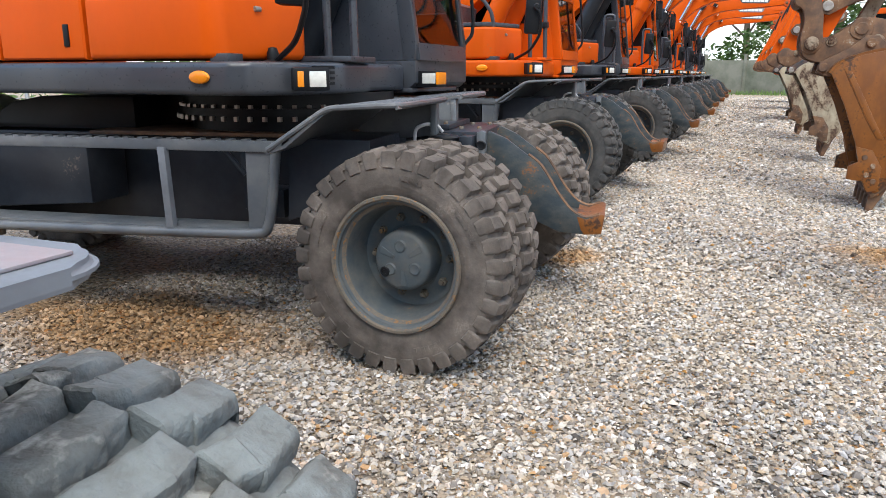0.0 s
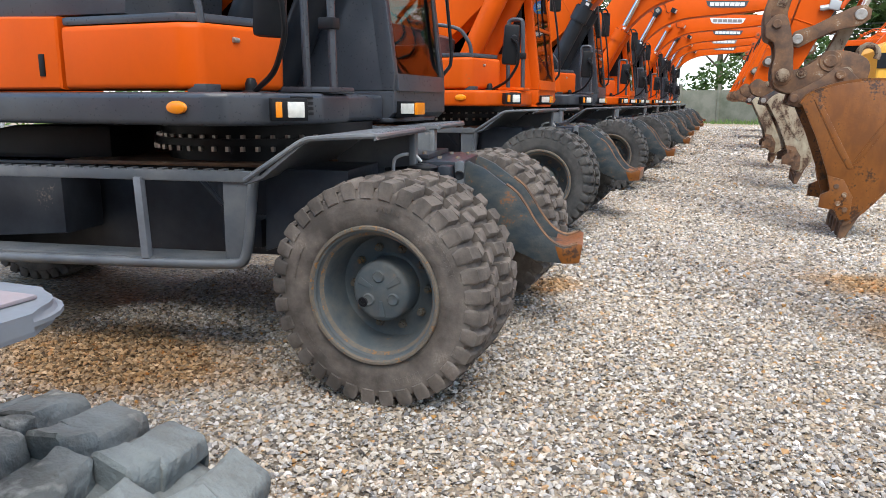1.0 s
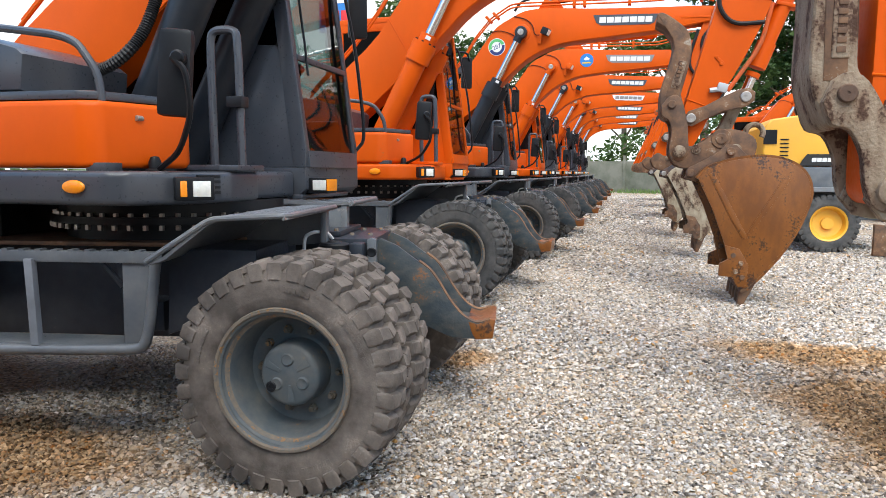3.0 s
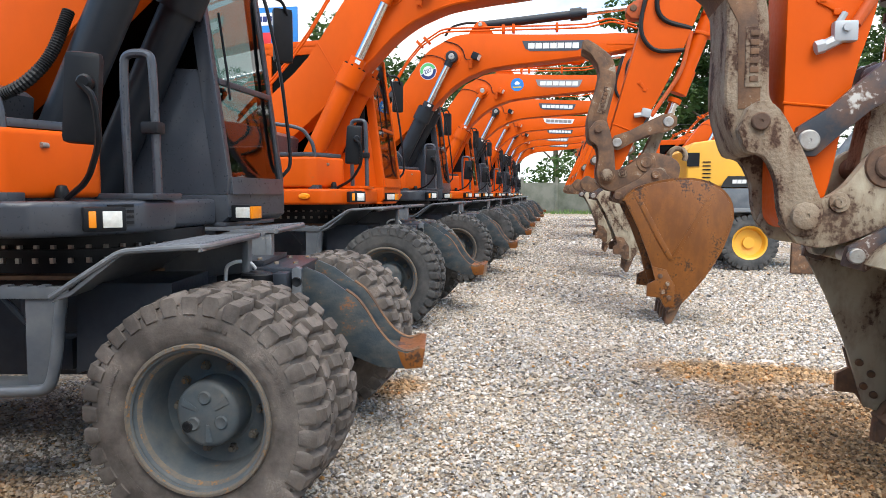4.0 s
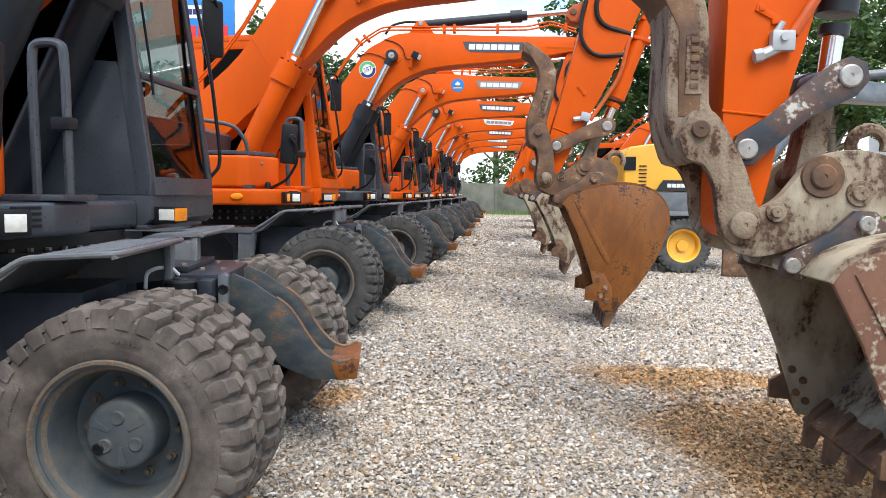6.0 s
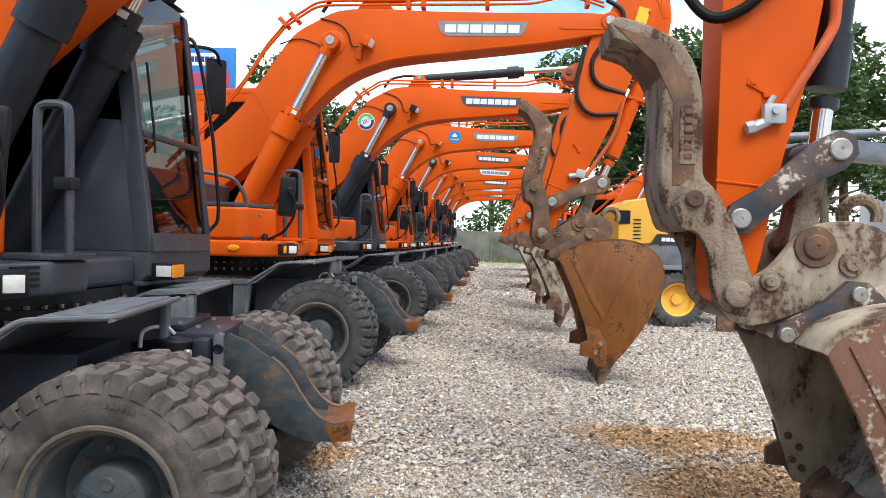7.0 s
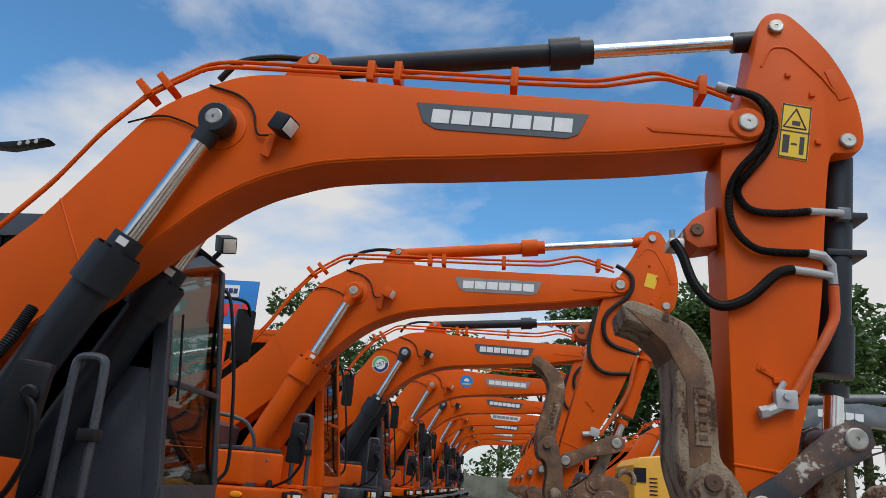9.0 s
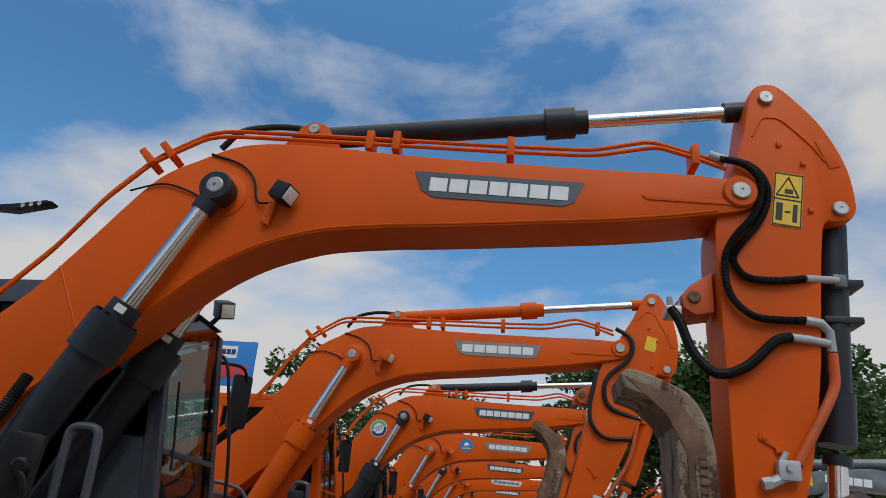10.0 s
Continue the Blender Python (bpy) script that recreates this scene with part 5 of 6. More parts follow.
    if detail:
        stk = part("warning_sticker", of(add_box, 1.49, 1.635, -0.1695, -0.166, 3.50, 3.81, 0.0), STICKER, arm, "yellow and black warning sticker")
        stk.matrix_basis = Matrix.Translation((1.514, 0, 3.60)) @ Matrix.Rotation(radians(8.7), 4, "Y") @ Matrix.Diagonal((1.08, 1, 1.07, 1)) @ Matrix.Translation((-1.5625, 0, -3.655))
        def frame_lines():
            bm = fresh()
            for x0, x1, z0, z1 in ((1.492, 1.633, 3.800, 3.807), (1.492, 1.633, 3.503, 3.510), (1.492, 1.498, 3.503, 3.807), (1.627, 1.633, 3.503, 3.807), (1.492, 1.633, 3.650, 3.657)):
                add_box(bm, x0, x1, -0.1715, -0.1695, z0, z1, 0.0)
            for a, b in (((1.505, 3.675), (1.56, 3.785)), ((1.56, 3.785), (1.615, 3.675)), ((1.615, 3.675), (1.505, 3.675))):
                add_tube(bm, [(a[0], -0.170, a[1]), (b[0], -0.170, b[1])], 0.004, 6)
            add_box(bm, 1.545, 1.585, -0.1715, -0.1695, 3.69, 3.715, 0.0)
            add_box(bm, 1.508, 1.540, -0.1715, -0.1695, 3.53, 3.63, 0.0)
            add_box(bm, 1.550, 1.578, -0.1715, -0.1695, 3.578, 3.588, 0.0)
            add_box(bm, 1.590, 1.612, -0.1715, -0.1695, 3.53, 3.63, 0.0)
            return bm
        part("print", frame_lines, INK, stk)
        part("coiled_hose", ribbed(flow([(1.16, -0.19, 3.835), (1.30, -0.20, 3.79), (1.366, -0.21, 3.667), (1.32, -0.21, 3.49), (1.205, -0.21, 3.352), (1.142, -0.20, 3.217), (1.152, -0.20, 3.026), (1.256, -0.20, 2.908), (1.40, -0.19, 2.895), (1.534, -0.19, 2.898)], 3), 0.021), HOSE, arm)
        part("coiled_hose", ribbed(flow([(1.16, -0.14, 3.87), (1.33, -0.17, 3.81), (1.405, -0.19, 3.66), (1.36, -0.19, 3.48), (1.245, -0.19, 3.33), (1.185, -0.19, 3.23), (1.246, -0.19, 3.125), (1.40, -0.19, 3.11), (1.561, -0.18, 3.134)], 3), 0.021), HOSE, arm)
        part("hose", of(add_tube, flow([(0.87, -0.10, 2.96), (0.91, -0.12, 2.88), (0.961, -0.15, 2.712), (1.064, -0.18, 2.60), (1.206, -0.20, 2.638), (1.356, -0.20, 2.775), (1.441, -0.19, 2.806)], 5), 0.026, 10), HOSE, arm)
        part("hose", of(add_tube, flow([(0.82, 0.02, 2.96), (0.80, 0.0, 2.84), (0.83, 0.0, 2.66), (0.90, 0.02, 2.45)], 5), 0.026, 10), HOSE, arm)
        part("fitting", of(lambda bm: [add_box(bm, 0.85, 0.93, -0.10, 0.03, 2.93, 2.98, 0.008), add_tube(bm, [(0.87, -0.08, 2.97), (0.87, -0.08, 3.03)], 0.016, 8), add_tube(bm, [(0.92, -0.06, 2.97), (0.94, -0.04, 3.03)], 0.014, 8)] and bm), STEEL, arm, "grey metal hose coupling under the lug")
        for ends, r in ((((1.11, -0.17, 3.87), (1.20, -0.18, 3.83)), 0.026), (((1.52, -0.19, 2.898), (1.60, -0.18, 2.89), (1.645, -0.16, 2.85), (1.65, -0.15, 2.75)), 0.024), (((1.43, -0.19, 2.806), (1.53, -0.18, 2.80), (1.64, -0.16, 2.79)), 0.022), (((1.55, -0.18, 3.133), (1.74, -0.12, 3.153)), 0.020)):
            part("hose_end", add_tube(fresh(), ends, r, 10), GALV, arm, "grey metal hose fitting")
        part("fitting", add_box(fresh(), 1.72, 1.79, -0.12, -0.06, 3.12, 3.19, 0.008), GUNMETAL, arm, "grey metal fitting")
        part("side_pipe", of(add_tube, bend([(1.65, -0.15, 2.74), (1.645, -0.15, 2.58), (1.58, -0.17, 2.46), (1.41, -0.18, 2.18)], 4, 0.3), 0.026, 10), ORANGE_WORN, arm)
        part("side_valve", of(lambda bm: [add_box(bm, -0.055, 0.055, -0.06, 0.0, -0.05, 0.05, 0.012), add_tube(bm, [(0, -0.03, -0.02), (-0.10, -0.03, -0.07)], 0.028, 8), add_tube(bm, [(0.0, -0.075, 0.015), (0.0, -0.05, 0.015)], 0.02, 8), add_tube(bm, [(-0.03, -0.03, 0.04), (0.0, -0.03, 0.09)], 0.016, 8), add_tube(bm, [(-0.13, -0.03, -0.075), (-0.09, -0.03, -0.065)], 0.034, 6)] and bm), GALV, arm, "grey metal shut-off valve").matrix_basis = pose(1.36, -0.165, 2.145) @ Matrix.Diagonal((0.95, 0.9, 0.95, 1))
    else:
        part("warning_sticker", of(add_slab, [(1.50, 3.70), (1.62, 3.70), (1.62, 3.86), (1.50, 3.86)], -0.170, -0.166, 0.0), STICKER, arm, key="wst2")
        part("hose", of(add_tube, bend([(1.16, -0.15, 3.84), (1.36, -0.19, 3.78), (1.40, -0.20, 3.55), (1.16, -0.20, 3.25), (1.26, -0.19, 2.95), (1.62, -0.15, 2.95)], 6, 0.45), 0.024, 8), HOSE, arm, key="hoseF")
        part("hose", of(add_tube, bend([(1.08, -0.15, 3.3), (1.10, -0.2, 2.8), (1.30, -0.2, 2.62), (1.60, -0.17, 2.72)], 6, 0.45), 0.022, 8), HOSE, arm, key="hoseG")
        part("side_pipe", of(add_tube, bend([(1.62, -0.15, 2.92), (1.64, -0.14, 2.5), (1.47, -0.17, 2.0)], 4, 0.3), 0.022, 8), ORANGE_WORN, arm, key="sp2")
        part("side_valve", of(lambda bm: [add_box(bm, 1.36, 1.46, -0.225, -0.165, 1.97, 2.06, 0.012), add_tube(bm, [(1.30, -0.195, 1.96), (1.40, -0.195, 2.0)], 0.026, 8)] and bm), GALV, arm, key="sv2")
    dark2 = RAM if cyl_mat is DARK else ORANGE
    a, b = Vector((1.80, 0, 3.52)), Vector((1.645, 0, 1.978))
    d = (b - a).normalized()
    bram = part("bucket_ram", of(lambda bm: add_tube(add_tube(add_tube(bm, [a, a + d * 1.12], 0.078, 24), [a + d * 0.96, a + d * 1.22], 0.094, 24), [a + d * 1.27, a + d * 1.32], 0.07, 20)), dark2, root, key="bram")
    bram.matrix_basis = turn_m
    part("rod", of(add_tube, [a + d * 1.3, b], 0.048, 20), CHROME, bram, "polished chrome rod", key="brod")
    for k in range(2):
        part("band", of(add_box, -0.085, 0.115, -0.083, 0.083, -0.018, 0.018, 0.006), dark2, bram, key="bband").location = (1.775 - k * 0.024, 0, 3.16 - k * 0.21)
    def links():
        bm = fresh()
        for s in (-1, 1):
            y0, y1 = sorted((s * 0.195, s * 0.245))
            add_slab(bm, [(1.13, 1.62), (1.17, 1.575), (1.24, 1.575), (1.33, 1.66), (1.48, 1.79), (1.68, 1.89), (1.735, 1.96), (1.72, 2.04), (1.65, 2.07), (1.56, 2.03), (1.44, 1.93), (1.30, 1.80), (1.16, 1.71)], y0, y1, 0.008)
        add_tube(bm, [(1.645, -0.2, 1.978), (1.645, 0.2, 1.978)], 0.07, 20)
        return bm
    lk = part("rocker_link", links, NAVY if detail else RUST_DARK, arm, "chipped dark steel link", key="links%d" % detail)
    for px, pz, r in ((1.205, 1.648, 0.048), (1.645, 1.978, 0.052)):
        part("pin", of(pin, px, pz, -0.262, 0.262, r), STEEL, arm, key="lpin%.2f" % px)
    part("push_link", of(add_slab, [(1.56, 1.98), (1.67, 1.97), (1.62, 1.55), (1.48, 1.52)], -0.09, 0.09, 0.02), CLAY, arm, key="push")
    if thumb:
        th = part("thumb", of(lambda bm: add_slab(bm, flow(THUMB_UP, 3), -0.20, 0.20, 0.025, 3)), thumb_mat, arm, "mud-caked bent steel thumb", key="thumb")
        for s in (-1, 1):
            y0, y1 = sorted((s * 0.19, s * 0.27))
            part("thumb_leg", of(add_slab, flow(THUMB_LOW, 3), y0, y1, 0.016, 2), thumb_mat, th, key="thl%d" % s)
        part("pivot", of(lambda bm: pin(bm, 0.985, 1.735, -0.295, 0.295, 0.042)), RUST_DARK, th, key="tp1")
        part("pivot", of(lambda bm: pin(bm, 1.19, 1.30, -0.315, 0.315, 0.062)), CLAY, th, key="tp2")
        part("cast_plate", of(add_box, 0.925, 1.005, -0.212, -0.19, 1.90, 2.18, 0.008), CLAY, th, "raised plate with worn lettering", key="castp")
        part("cast_letters", of(lambda bm: [add_box(bm, 0.945, 0.985, -0.217, -0.21, 1.925 + 0.042 * k, 1.952 + 0.042 * k, 0.003) for k in range(6)] and bm), RUST_DARK, th, key="castl")
        part("web", of(add_slab, [(0.60, 2.56), (0.85, 2.47), (0.97, 2.30), (1.0, 2.0), (1.0, 1.8), (0.90, 1.8), (0.89, 2.2), (0.80, 2.38)], -0.205, 0.205, 0.006), RUST_DARK, th, key="thweb")
    def coup():
        bm = fresh()
        for s in (-1, 1):
            y0, y1 = sorted((s * 0.17, s * 0.25))
            add_slab(bm, flow(COUPLER, 3), y0, y1, 0.014, 2)
        add_slab(bm, [(1.22, 1.22), (1.40, 1.30), (1.60, 1.45), (1.84, 1.50), (1.84, 1.38), (1.5, 1.24)], -0.17, 0.17, 0.01)
        return bm
    cp = part("quick_coupler", coup, CREAM if detail else RUST_DARK, arm, "mud-caked cream quick coupler" if detail else "rusty dark quick coupler", key="coupler")
    hook = []
    for k in range(9):
        t = radians(200 - k * 27)
        hook.append((1.86 + 0.085 * math.cos(t), 0, 1.68 + 0.085 * math.sin(t)))
    part("lifting_hook", of(add_tube, hook, 0.03, 10), CLAY, cp, key="hook")
    for px, pz, r in ((1.545, 1.525, 0.058), (1.71, 1.45, 0.036), (1.345, 1.362, 0.028)):
        part("pin", of(lambda bm: add_lathe(pin(bm, px, pz, -0.275, 0.275, r), [(r, -0.262), (r * 1.6, -0.262), (r * 1.7, -0.25)], (px, pz), 24)), RUST_DARK if r > 0.05 else CLAY, cp, key="cpin%.2f" % px)

    if not with_bucket:
        return root
    # bucket, about its own pin
    bk_m = turn_m @ Matrix.Translation(BUCKET_PIN) @ Matrix.Rotation(radians(bucket_turn), 4, "Y") @ Matrix.Diagonal((bucket_scale, 1, bucket_scale, 1))
    half = 0.60 if detail else 0.46
    if detail:
        bk_m = Matrix.Translation((0.045, 0, 0)) @ bk_m
    bucket = part("bucket", (lambda: band(flow(BUCKET_BACK, 3), half - 0.005, 0.025, -1)), bucket_mat, root, key="bucket%d" % detail)
    bucket.matrix_basis = bk_m
    for s in (-1, 1):
        tag = "%d%d" % (s, detail)
        y0, y1 = sorted((s * half, s * (half - 0.028)))
        sp = part("side_wall", of(add_slab, BUCKET_SIDE, y0, y1, 0.006), RUST_CREAM if detail and s < 0 else bucket_mat, bucket, key="bside" + tag)
        part("rib", of(add_slab, [(0.16, -0.02), (0.20, 0.0), (0.50, -0.62), (0.52, -0.66), (0.47, -0.66), (0.36, -0.46)], *sorted((s * (half + 0.010), s * (half - 0.01))), 0.003), RUST_CREAM if detail else bucket_mat, bucket, key="brib" + tag)
        part("rib", of(add_slab, [(0.86, -0.05), (0.90, -0.10), (0.55, -0.60), (0.50, -0.62)], *sorted((s * (half + 0.008), s * (half - 0.01))), 0.003), RUST_CREAM if detail else bucket_mat, bucket, key="brib2" + tag)
        part("side_cutter", of(add_slab, [(0.30, -0.72), (0.44, -0.76), (0.52, -0.92), (0.50, -1.12), (0.42, -1.14), (0.37, -1.04), (0.24, -1.02), (0.25, -0.90), (0.33, -0.86)], *sorted((s * (half + 0.035), s * (half + 0.002))), 0.006), RUST_DARK if bucket_mat is CREAM else bucket_mat, bucket, key="bcut" + tag)
        for bx, bz in ((0.38, -0.82), (0.45, -0.90), (0.40, -0.98), (0.46, -1.04)):
            part("bolt", of(lambda bm: add_lathe(bm, [(0, -0.02), (0.022, -0.018), (0.026, 0), (0.026, 0.055), (0.022, 0.07), (0, 0.072)], n=10)), RUST_DARK, bucket, key="bbolt").location = (bx, s * half - 0.03, bz)
        part("ear", of(add_slab, [(-0.06, -0.05), (-0.03, 0.05), (0.08, 0.10), (0.22, 0.17), (0.34, 0.27), (0.44, 0.26), (0.55, 0.14), (0.40, 0.08), (0.16, -0.02), (0.05, -0.09)], *sorted((s * 0.25, s * 0.30)), 0.012), NAVY if bucket_mat is CREAM else RUST_DARK, bucket, key="ear" + tag)
        part("pin", of(lambda bm: pin(bm, 0, 0, *sorted((s * 0.33, s * 0.16)), 0.042)), STEEL if bucket_mat is CREAM else RUST_DARK, bucket, key="bpin" + tag)
        part("pin", of(lambda bm: pin(bm, 0.38, 0.20, *sorted((s * 0.33, s * 0.16)), 0.042)), STEEL if bucket_mat is CREAM else RUST_DARK, bucket, key="bpin2" + tag)
    part("lip", of(add_slab, [(0.60, -1.06), (0.64, -1.03), (0.50, -1.18), (0.46, -1.20), (0.45, -1.17)], -half + 0.003, half - 0.003, 0.003), RUST_DARK, bucket, key="lip%d" % detail)
    for k in range(5):
        yy = -half + 0.07 + k * (2 * half - 0.14) / 4
        part("tooth", of(lambda bm: add_slab(bm, [(0.62, -1.06), (0.60, -1.02), (0.50, -1.10), (0.44, -1.20), (0.42, -1.36), (0.46, -1.37), (0.55, -1.20)], -0.04, 0.04, 0.014)), RUST_DARK, bucket, key="tooth").location = (0, yy, 0)
    return root
# ---- the row of machines ----
excavator(3.95, chassis_turn=9.0, cab_mat=DARK, rubber=RUBBER, plate="dark", bucket_mat=CREAM, bucket_scale=0.86, bucket_turn=-4, thumb_mat=CLAY, label="orange wheeled excavator with dark cab, dusty twin tyres and mud-caked bucket", turn=0.02)
BIG = 1.06
excavator(8.58, x=-0.03, under=-0.18, cab_mat=ORANGE, skirt_mat=ORANGE, cyl_mat=ORANGE, plate="faded", arm_turn=17.3, bucket_turn=-17.3, lift=2.4, size=BIG, bucket_mat=RUST, thumb_mat=RUST_DARK, label="all-orange wheeled excavator with rusty brown bucket on the gravel", detail=False, turn=0.4)
excavator(12.7, x=0.06, under=-0.12, cab_mat=DARK, plate="dark", arm_turn=20, bucket_turn=-24, lift=1.5, size=BIG, bucket_mat=CREAM, bucket_scale=0.9, sticker="287", label="orange wheeled excavator with dark cab and numbered round sticker", detail=False, turn=0.2, thumb=False)
excavator(16.8, x=0.16, under=-0.12, cab_mat=ORANGE, skirt_mat=ORANGE, cyl_mat=ORANGE, plate="faded", arm_turn=23, bucket_turn=-26, lift=1.0, size=BIG, bucket_mat=CREAM, bucket_scale=0.9, sticker="blue", label="orange wheeled excavator with orange cab and round blue sticker", detail=False, turn=0.5, plain=True, thumb=False)
for k in range(5):
    dark = k % 2 == 0
    excavator(20.9 + 4.1 * k, x=0.12 + 0.05 * (k % 3), under=-0.12, cab_mat=DARK if dark else ORANGE, skirt_mat=DARK if dark else ORANGE, cyl_mat=DARK if dark else ORANGE, plate=("dark", "pale", "dark", "faded")[k % 4], arm_turn=22 + 2 * (k % 3), with_bucket=False, size=BIG, bucket_mat=RUST if k % 3 else CREAM, bucket_scale=0.9, label="orange wheeled excavator with dark cab further down the row" if dark else "orange wheeled excavator with orange cab further down the row", detail=False, turn=0.3 * k, plain=True, thumb=False)
near = excavator(-0.3, x=0.66, rubber=RUBBER_GREY, plate="dark", label="wheeled excavator with weathered grey tyres and faded mudguard", detail=False, hood=False, turn=0.1, sink=-0.045, guards=False)


def faded_guard():
    """A flat step plate with rounded corners over the front wheel."""
    bm = fresh()
    x0, x1, y0, y1, r = -1.95, -1.185, 0.08, 0.81, 0.07
    ring = []
    for cx, cy, a0 in ((x1 - r, y1 - r, 0), (x0 + r, y1 - r, 90), (x0 + r, y0 + r, 180), (x1 - r, y0 + r, 270)):
        ring += [(cx + r * math.cos(radians(a0 + 15 * k)), cy + r * math.sin(radians(a0 + 15 * k))) for k in range(7)]
    lo = [bm.verts.new((x, y, 1.178)) for x, y in ring]
    hi = [bm.verts.new((x, y, 1.198)) for x, y in ring]
    bm.faces.new(hi)
    bm.faces.new(lo[::-1])
    for i in range(len(ring)):
        bm.faces.new((lo[i], lo[(i + 1) % len(ring)], hi[(i + 1) % len(ring)], hi[i])).smooth = True
    bmesh.ops.bevel(bm, geom=[e for e in bm.edges if abs(e.verts[0].co.z - e.verts[1].co.z) < 1e-4], offset=0.008, segments=3, affect="EDGES")
    return bm


fg = part("mudguard", faded_guard(), EDGEGREY, near, "faded grey mudguard step")
part("tread_plate", add_box(fresh(), -1.92, -1.22, 0.11, 0.775, 1.1985, 1.2025, 0.0015), FADED, fg, "pinkish worn tread plate")


# worn raised lettering round the front tyre's wall, as plain bars
row_first = [o for o in bpy.data.objects if o.name == "wheeled_excavator"][0]
wall_tyre = [o for o in row_first.children if o.name == "wheel"][0]
def wall_bars():
    bm = fresh()
    for a0, count in ((18, 9), (70, 6), (150, 8), (205, 10), (285, 7)):
        for k in range(count):
            a = radians(a0 + 3.1 * k)
            m = Matrix.Rotation(-a, 4, "Y") @ Matrix.Translation((0.392, -1.2005, 0))
            add_box(bm, -0.011, 0.011, -0.0016, 0.004, -0.0062, 0.0062, 0.0, m)
    return bm
tagged(part("wall_lettering", wall_bars(), RUBBER, wall_tyre), kind="stuff")


# ---- yellow machine in the row across the aisle ----
def yellow_excavator():
    root = thing("wheeled_excavator", "yellow and dark grey wheeled excavator with dark boom across the aisle", "excavator", "machines across the aisle", pose(2.42, 14.4, 0))
    part("engine_hood", add_slab(fresh(), [(0.0, 1.52), (1.75, 1.52), (1.75, 2.42), (0.9, 2.45), (0.12, 2.34), (0.0, 2.2)], -0.3, 1.9, 0.06, 3), YELLOW, root)
    part("side_grille", add_box(fresh(), 0.0, 0.22, -0.32, -0.30, 1.9, 2.15, 0.0), BLACK, root)
    for k in range(6):
        part("slat", of(add_box, 0.28, 0.42, -0.315, -0.295, 1.62, 1.64, 0.0), BLACK, root, key="yslat").location = (0, 0, k * 0.07)
    dk = part("deck", add_slab(fresh(), [(0.0, 1.10), (2.4, 1.10), (2.4, 1.50), (0.0, 1.50)], -0.34, 1.95, 0.03), GUNMETAL, root)
    pl = part("name_plate", add_slab(fresh(), [(0.60, 1.52), (1.35, 1.52), (1.30, 1.62), (1.18, 1.72), (0.72, 1.72), (0.65, 1.62)], -0.345, -0.335, 0.0), INK, root)
    letter_blocks(pl, 0.80, 1.585, 0.42, 0.07, 5, -0.346, 0.0, WHITE)
    hl = part("head_lamp", add_box(fresh(), 1.42, 1.62, -0.37, -0.33, 1.36, 1.46, 0.01), BLACK, dk)
    part("lens", add_box(fresh(), 1.50, 1.60, -0.376, -0.366, 1.375, 1.445, 0.004), LENS, hl)
    part("indicator", add_box(fresh(), 1.44, 1.49, -0.376, -0.366, 1.375, 1.445, 0.004), AMBER, hl)
    for dx, h in ((0.75, 0.28), (0.98, 0.42)):
        part("air_filter", add_tube(fresh(), [(dx, 0.4, 2.42), (dx, 0.4, 2.42 + h * 0.4), (dx, 0.4, 2.42 + h)], [0.09, 0.13, 0.12], 20), BLACK, root)
    cab = part("cab", add_slab(fresh(), [(0.95, 2.4), (1.9, 2.4), (1.9, 3.30), (1.75, 3.42), (1.05, 3.42), (0.95, 3.3)], 0.8, 1.7, 0.05, 2), BLACK, root)
    part("side_window", add_box(fresh(), 1.06, 1.8, 0.79, 0.797, 2.5, 3.3, 0.0), GLASS, cab)
    part("beacon", add_box(fresh(), 1.65, 1.82, -0.2, -0.05, 2.42, 2.5, 0.02), YELLOW, root)
    bar = part("guard_rail", add_tube(fresh(), bend([(1.42, -0.36, 1.50), (1.45, -0.40, 1.72), (1.52, -0.40, 2.0), (1.56, -0.36, 2.2)], 4, 0.3), 0.02, 8), BLACK, root)
    part("mirror", add_box(fresh(), 1.36, 1.58, -0.42, -0.36, 2.10, 2.38, 0.03), BLACK, root)
    for wx in (1.10,):
        w = part("wheel", of(add_lathe, [(0.30, -0.45), (0.31, -0.49), (0.28, -0.47), (0.24, -0.36), (0.10, -0.34), (0.10, -0.40), (0, -0.40)], n=40), YELLOW, root, key="yrim")
        t = part("tyre", lambda: tyre_mesh(-0.5, -0.18, 30, 5, 0.03), RUBBER_DARK, w, key="ytyre")
        t2 = part("tyre", lambda: tyre_mesh(1.5, 1.82, 30, 6, 0.03), RUBBER_DARK, w, key="ytyre2")
        w.location = (wx, 0, 0.51)
    part("fender", add_slab(fresh(), [(0.80, 1.06), (1.50, 1.06), (1.73, 0.80), (1.73, 1.08), (1.55, 1.14), (0.80, 1.14)], -0.5, 0.2, 0.02), MIDGREY, root)
    part("chassis", add_box(fresh(), 0.25, 2.4, 0.1, 1.3, 0.55, 1.12, 0.04), GUNMETAL, root)
    part("dozer_blade", add_slab(fresh(), [(1.66, 0.02), (2.60, 0.02), (2.60, 0.46), (1.66, 0.55)], -1.02, -0.92, 0.02), RUST_DARK, root, "rusty flat blade on the gravel")
    bm = add_slab(fresh(), [(1.6, 1.9), (2.3, 2.7), (3.0, 3.05), (4.0, 3.28), (6.8, 3.12), (6.9, 3.22), (6.7, 3.40), (4.4, 3.66), (3.2, 3.52), (2.4, 3.2), (1.7, 2.5)], 0.3, 0.75, 0.02)
    boom = part("boom", bm, GUNMETAL, root, "dark grey boom")
    letter_blocks(boom, 3.55, 3.36, 0.85, 0.14, 5, 0.296, -0.06, WHITE)
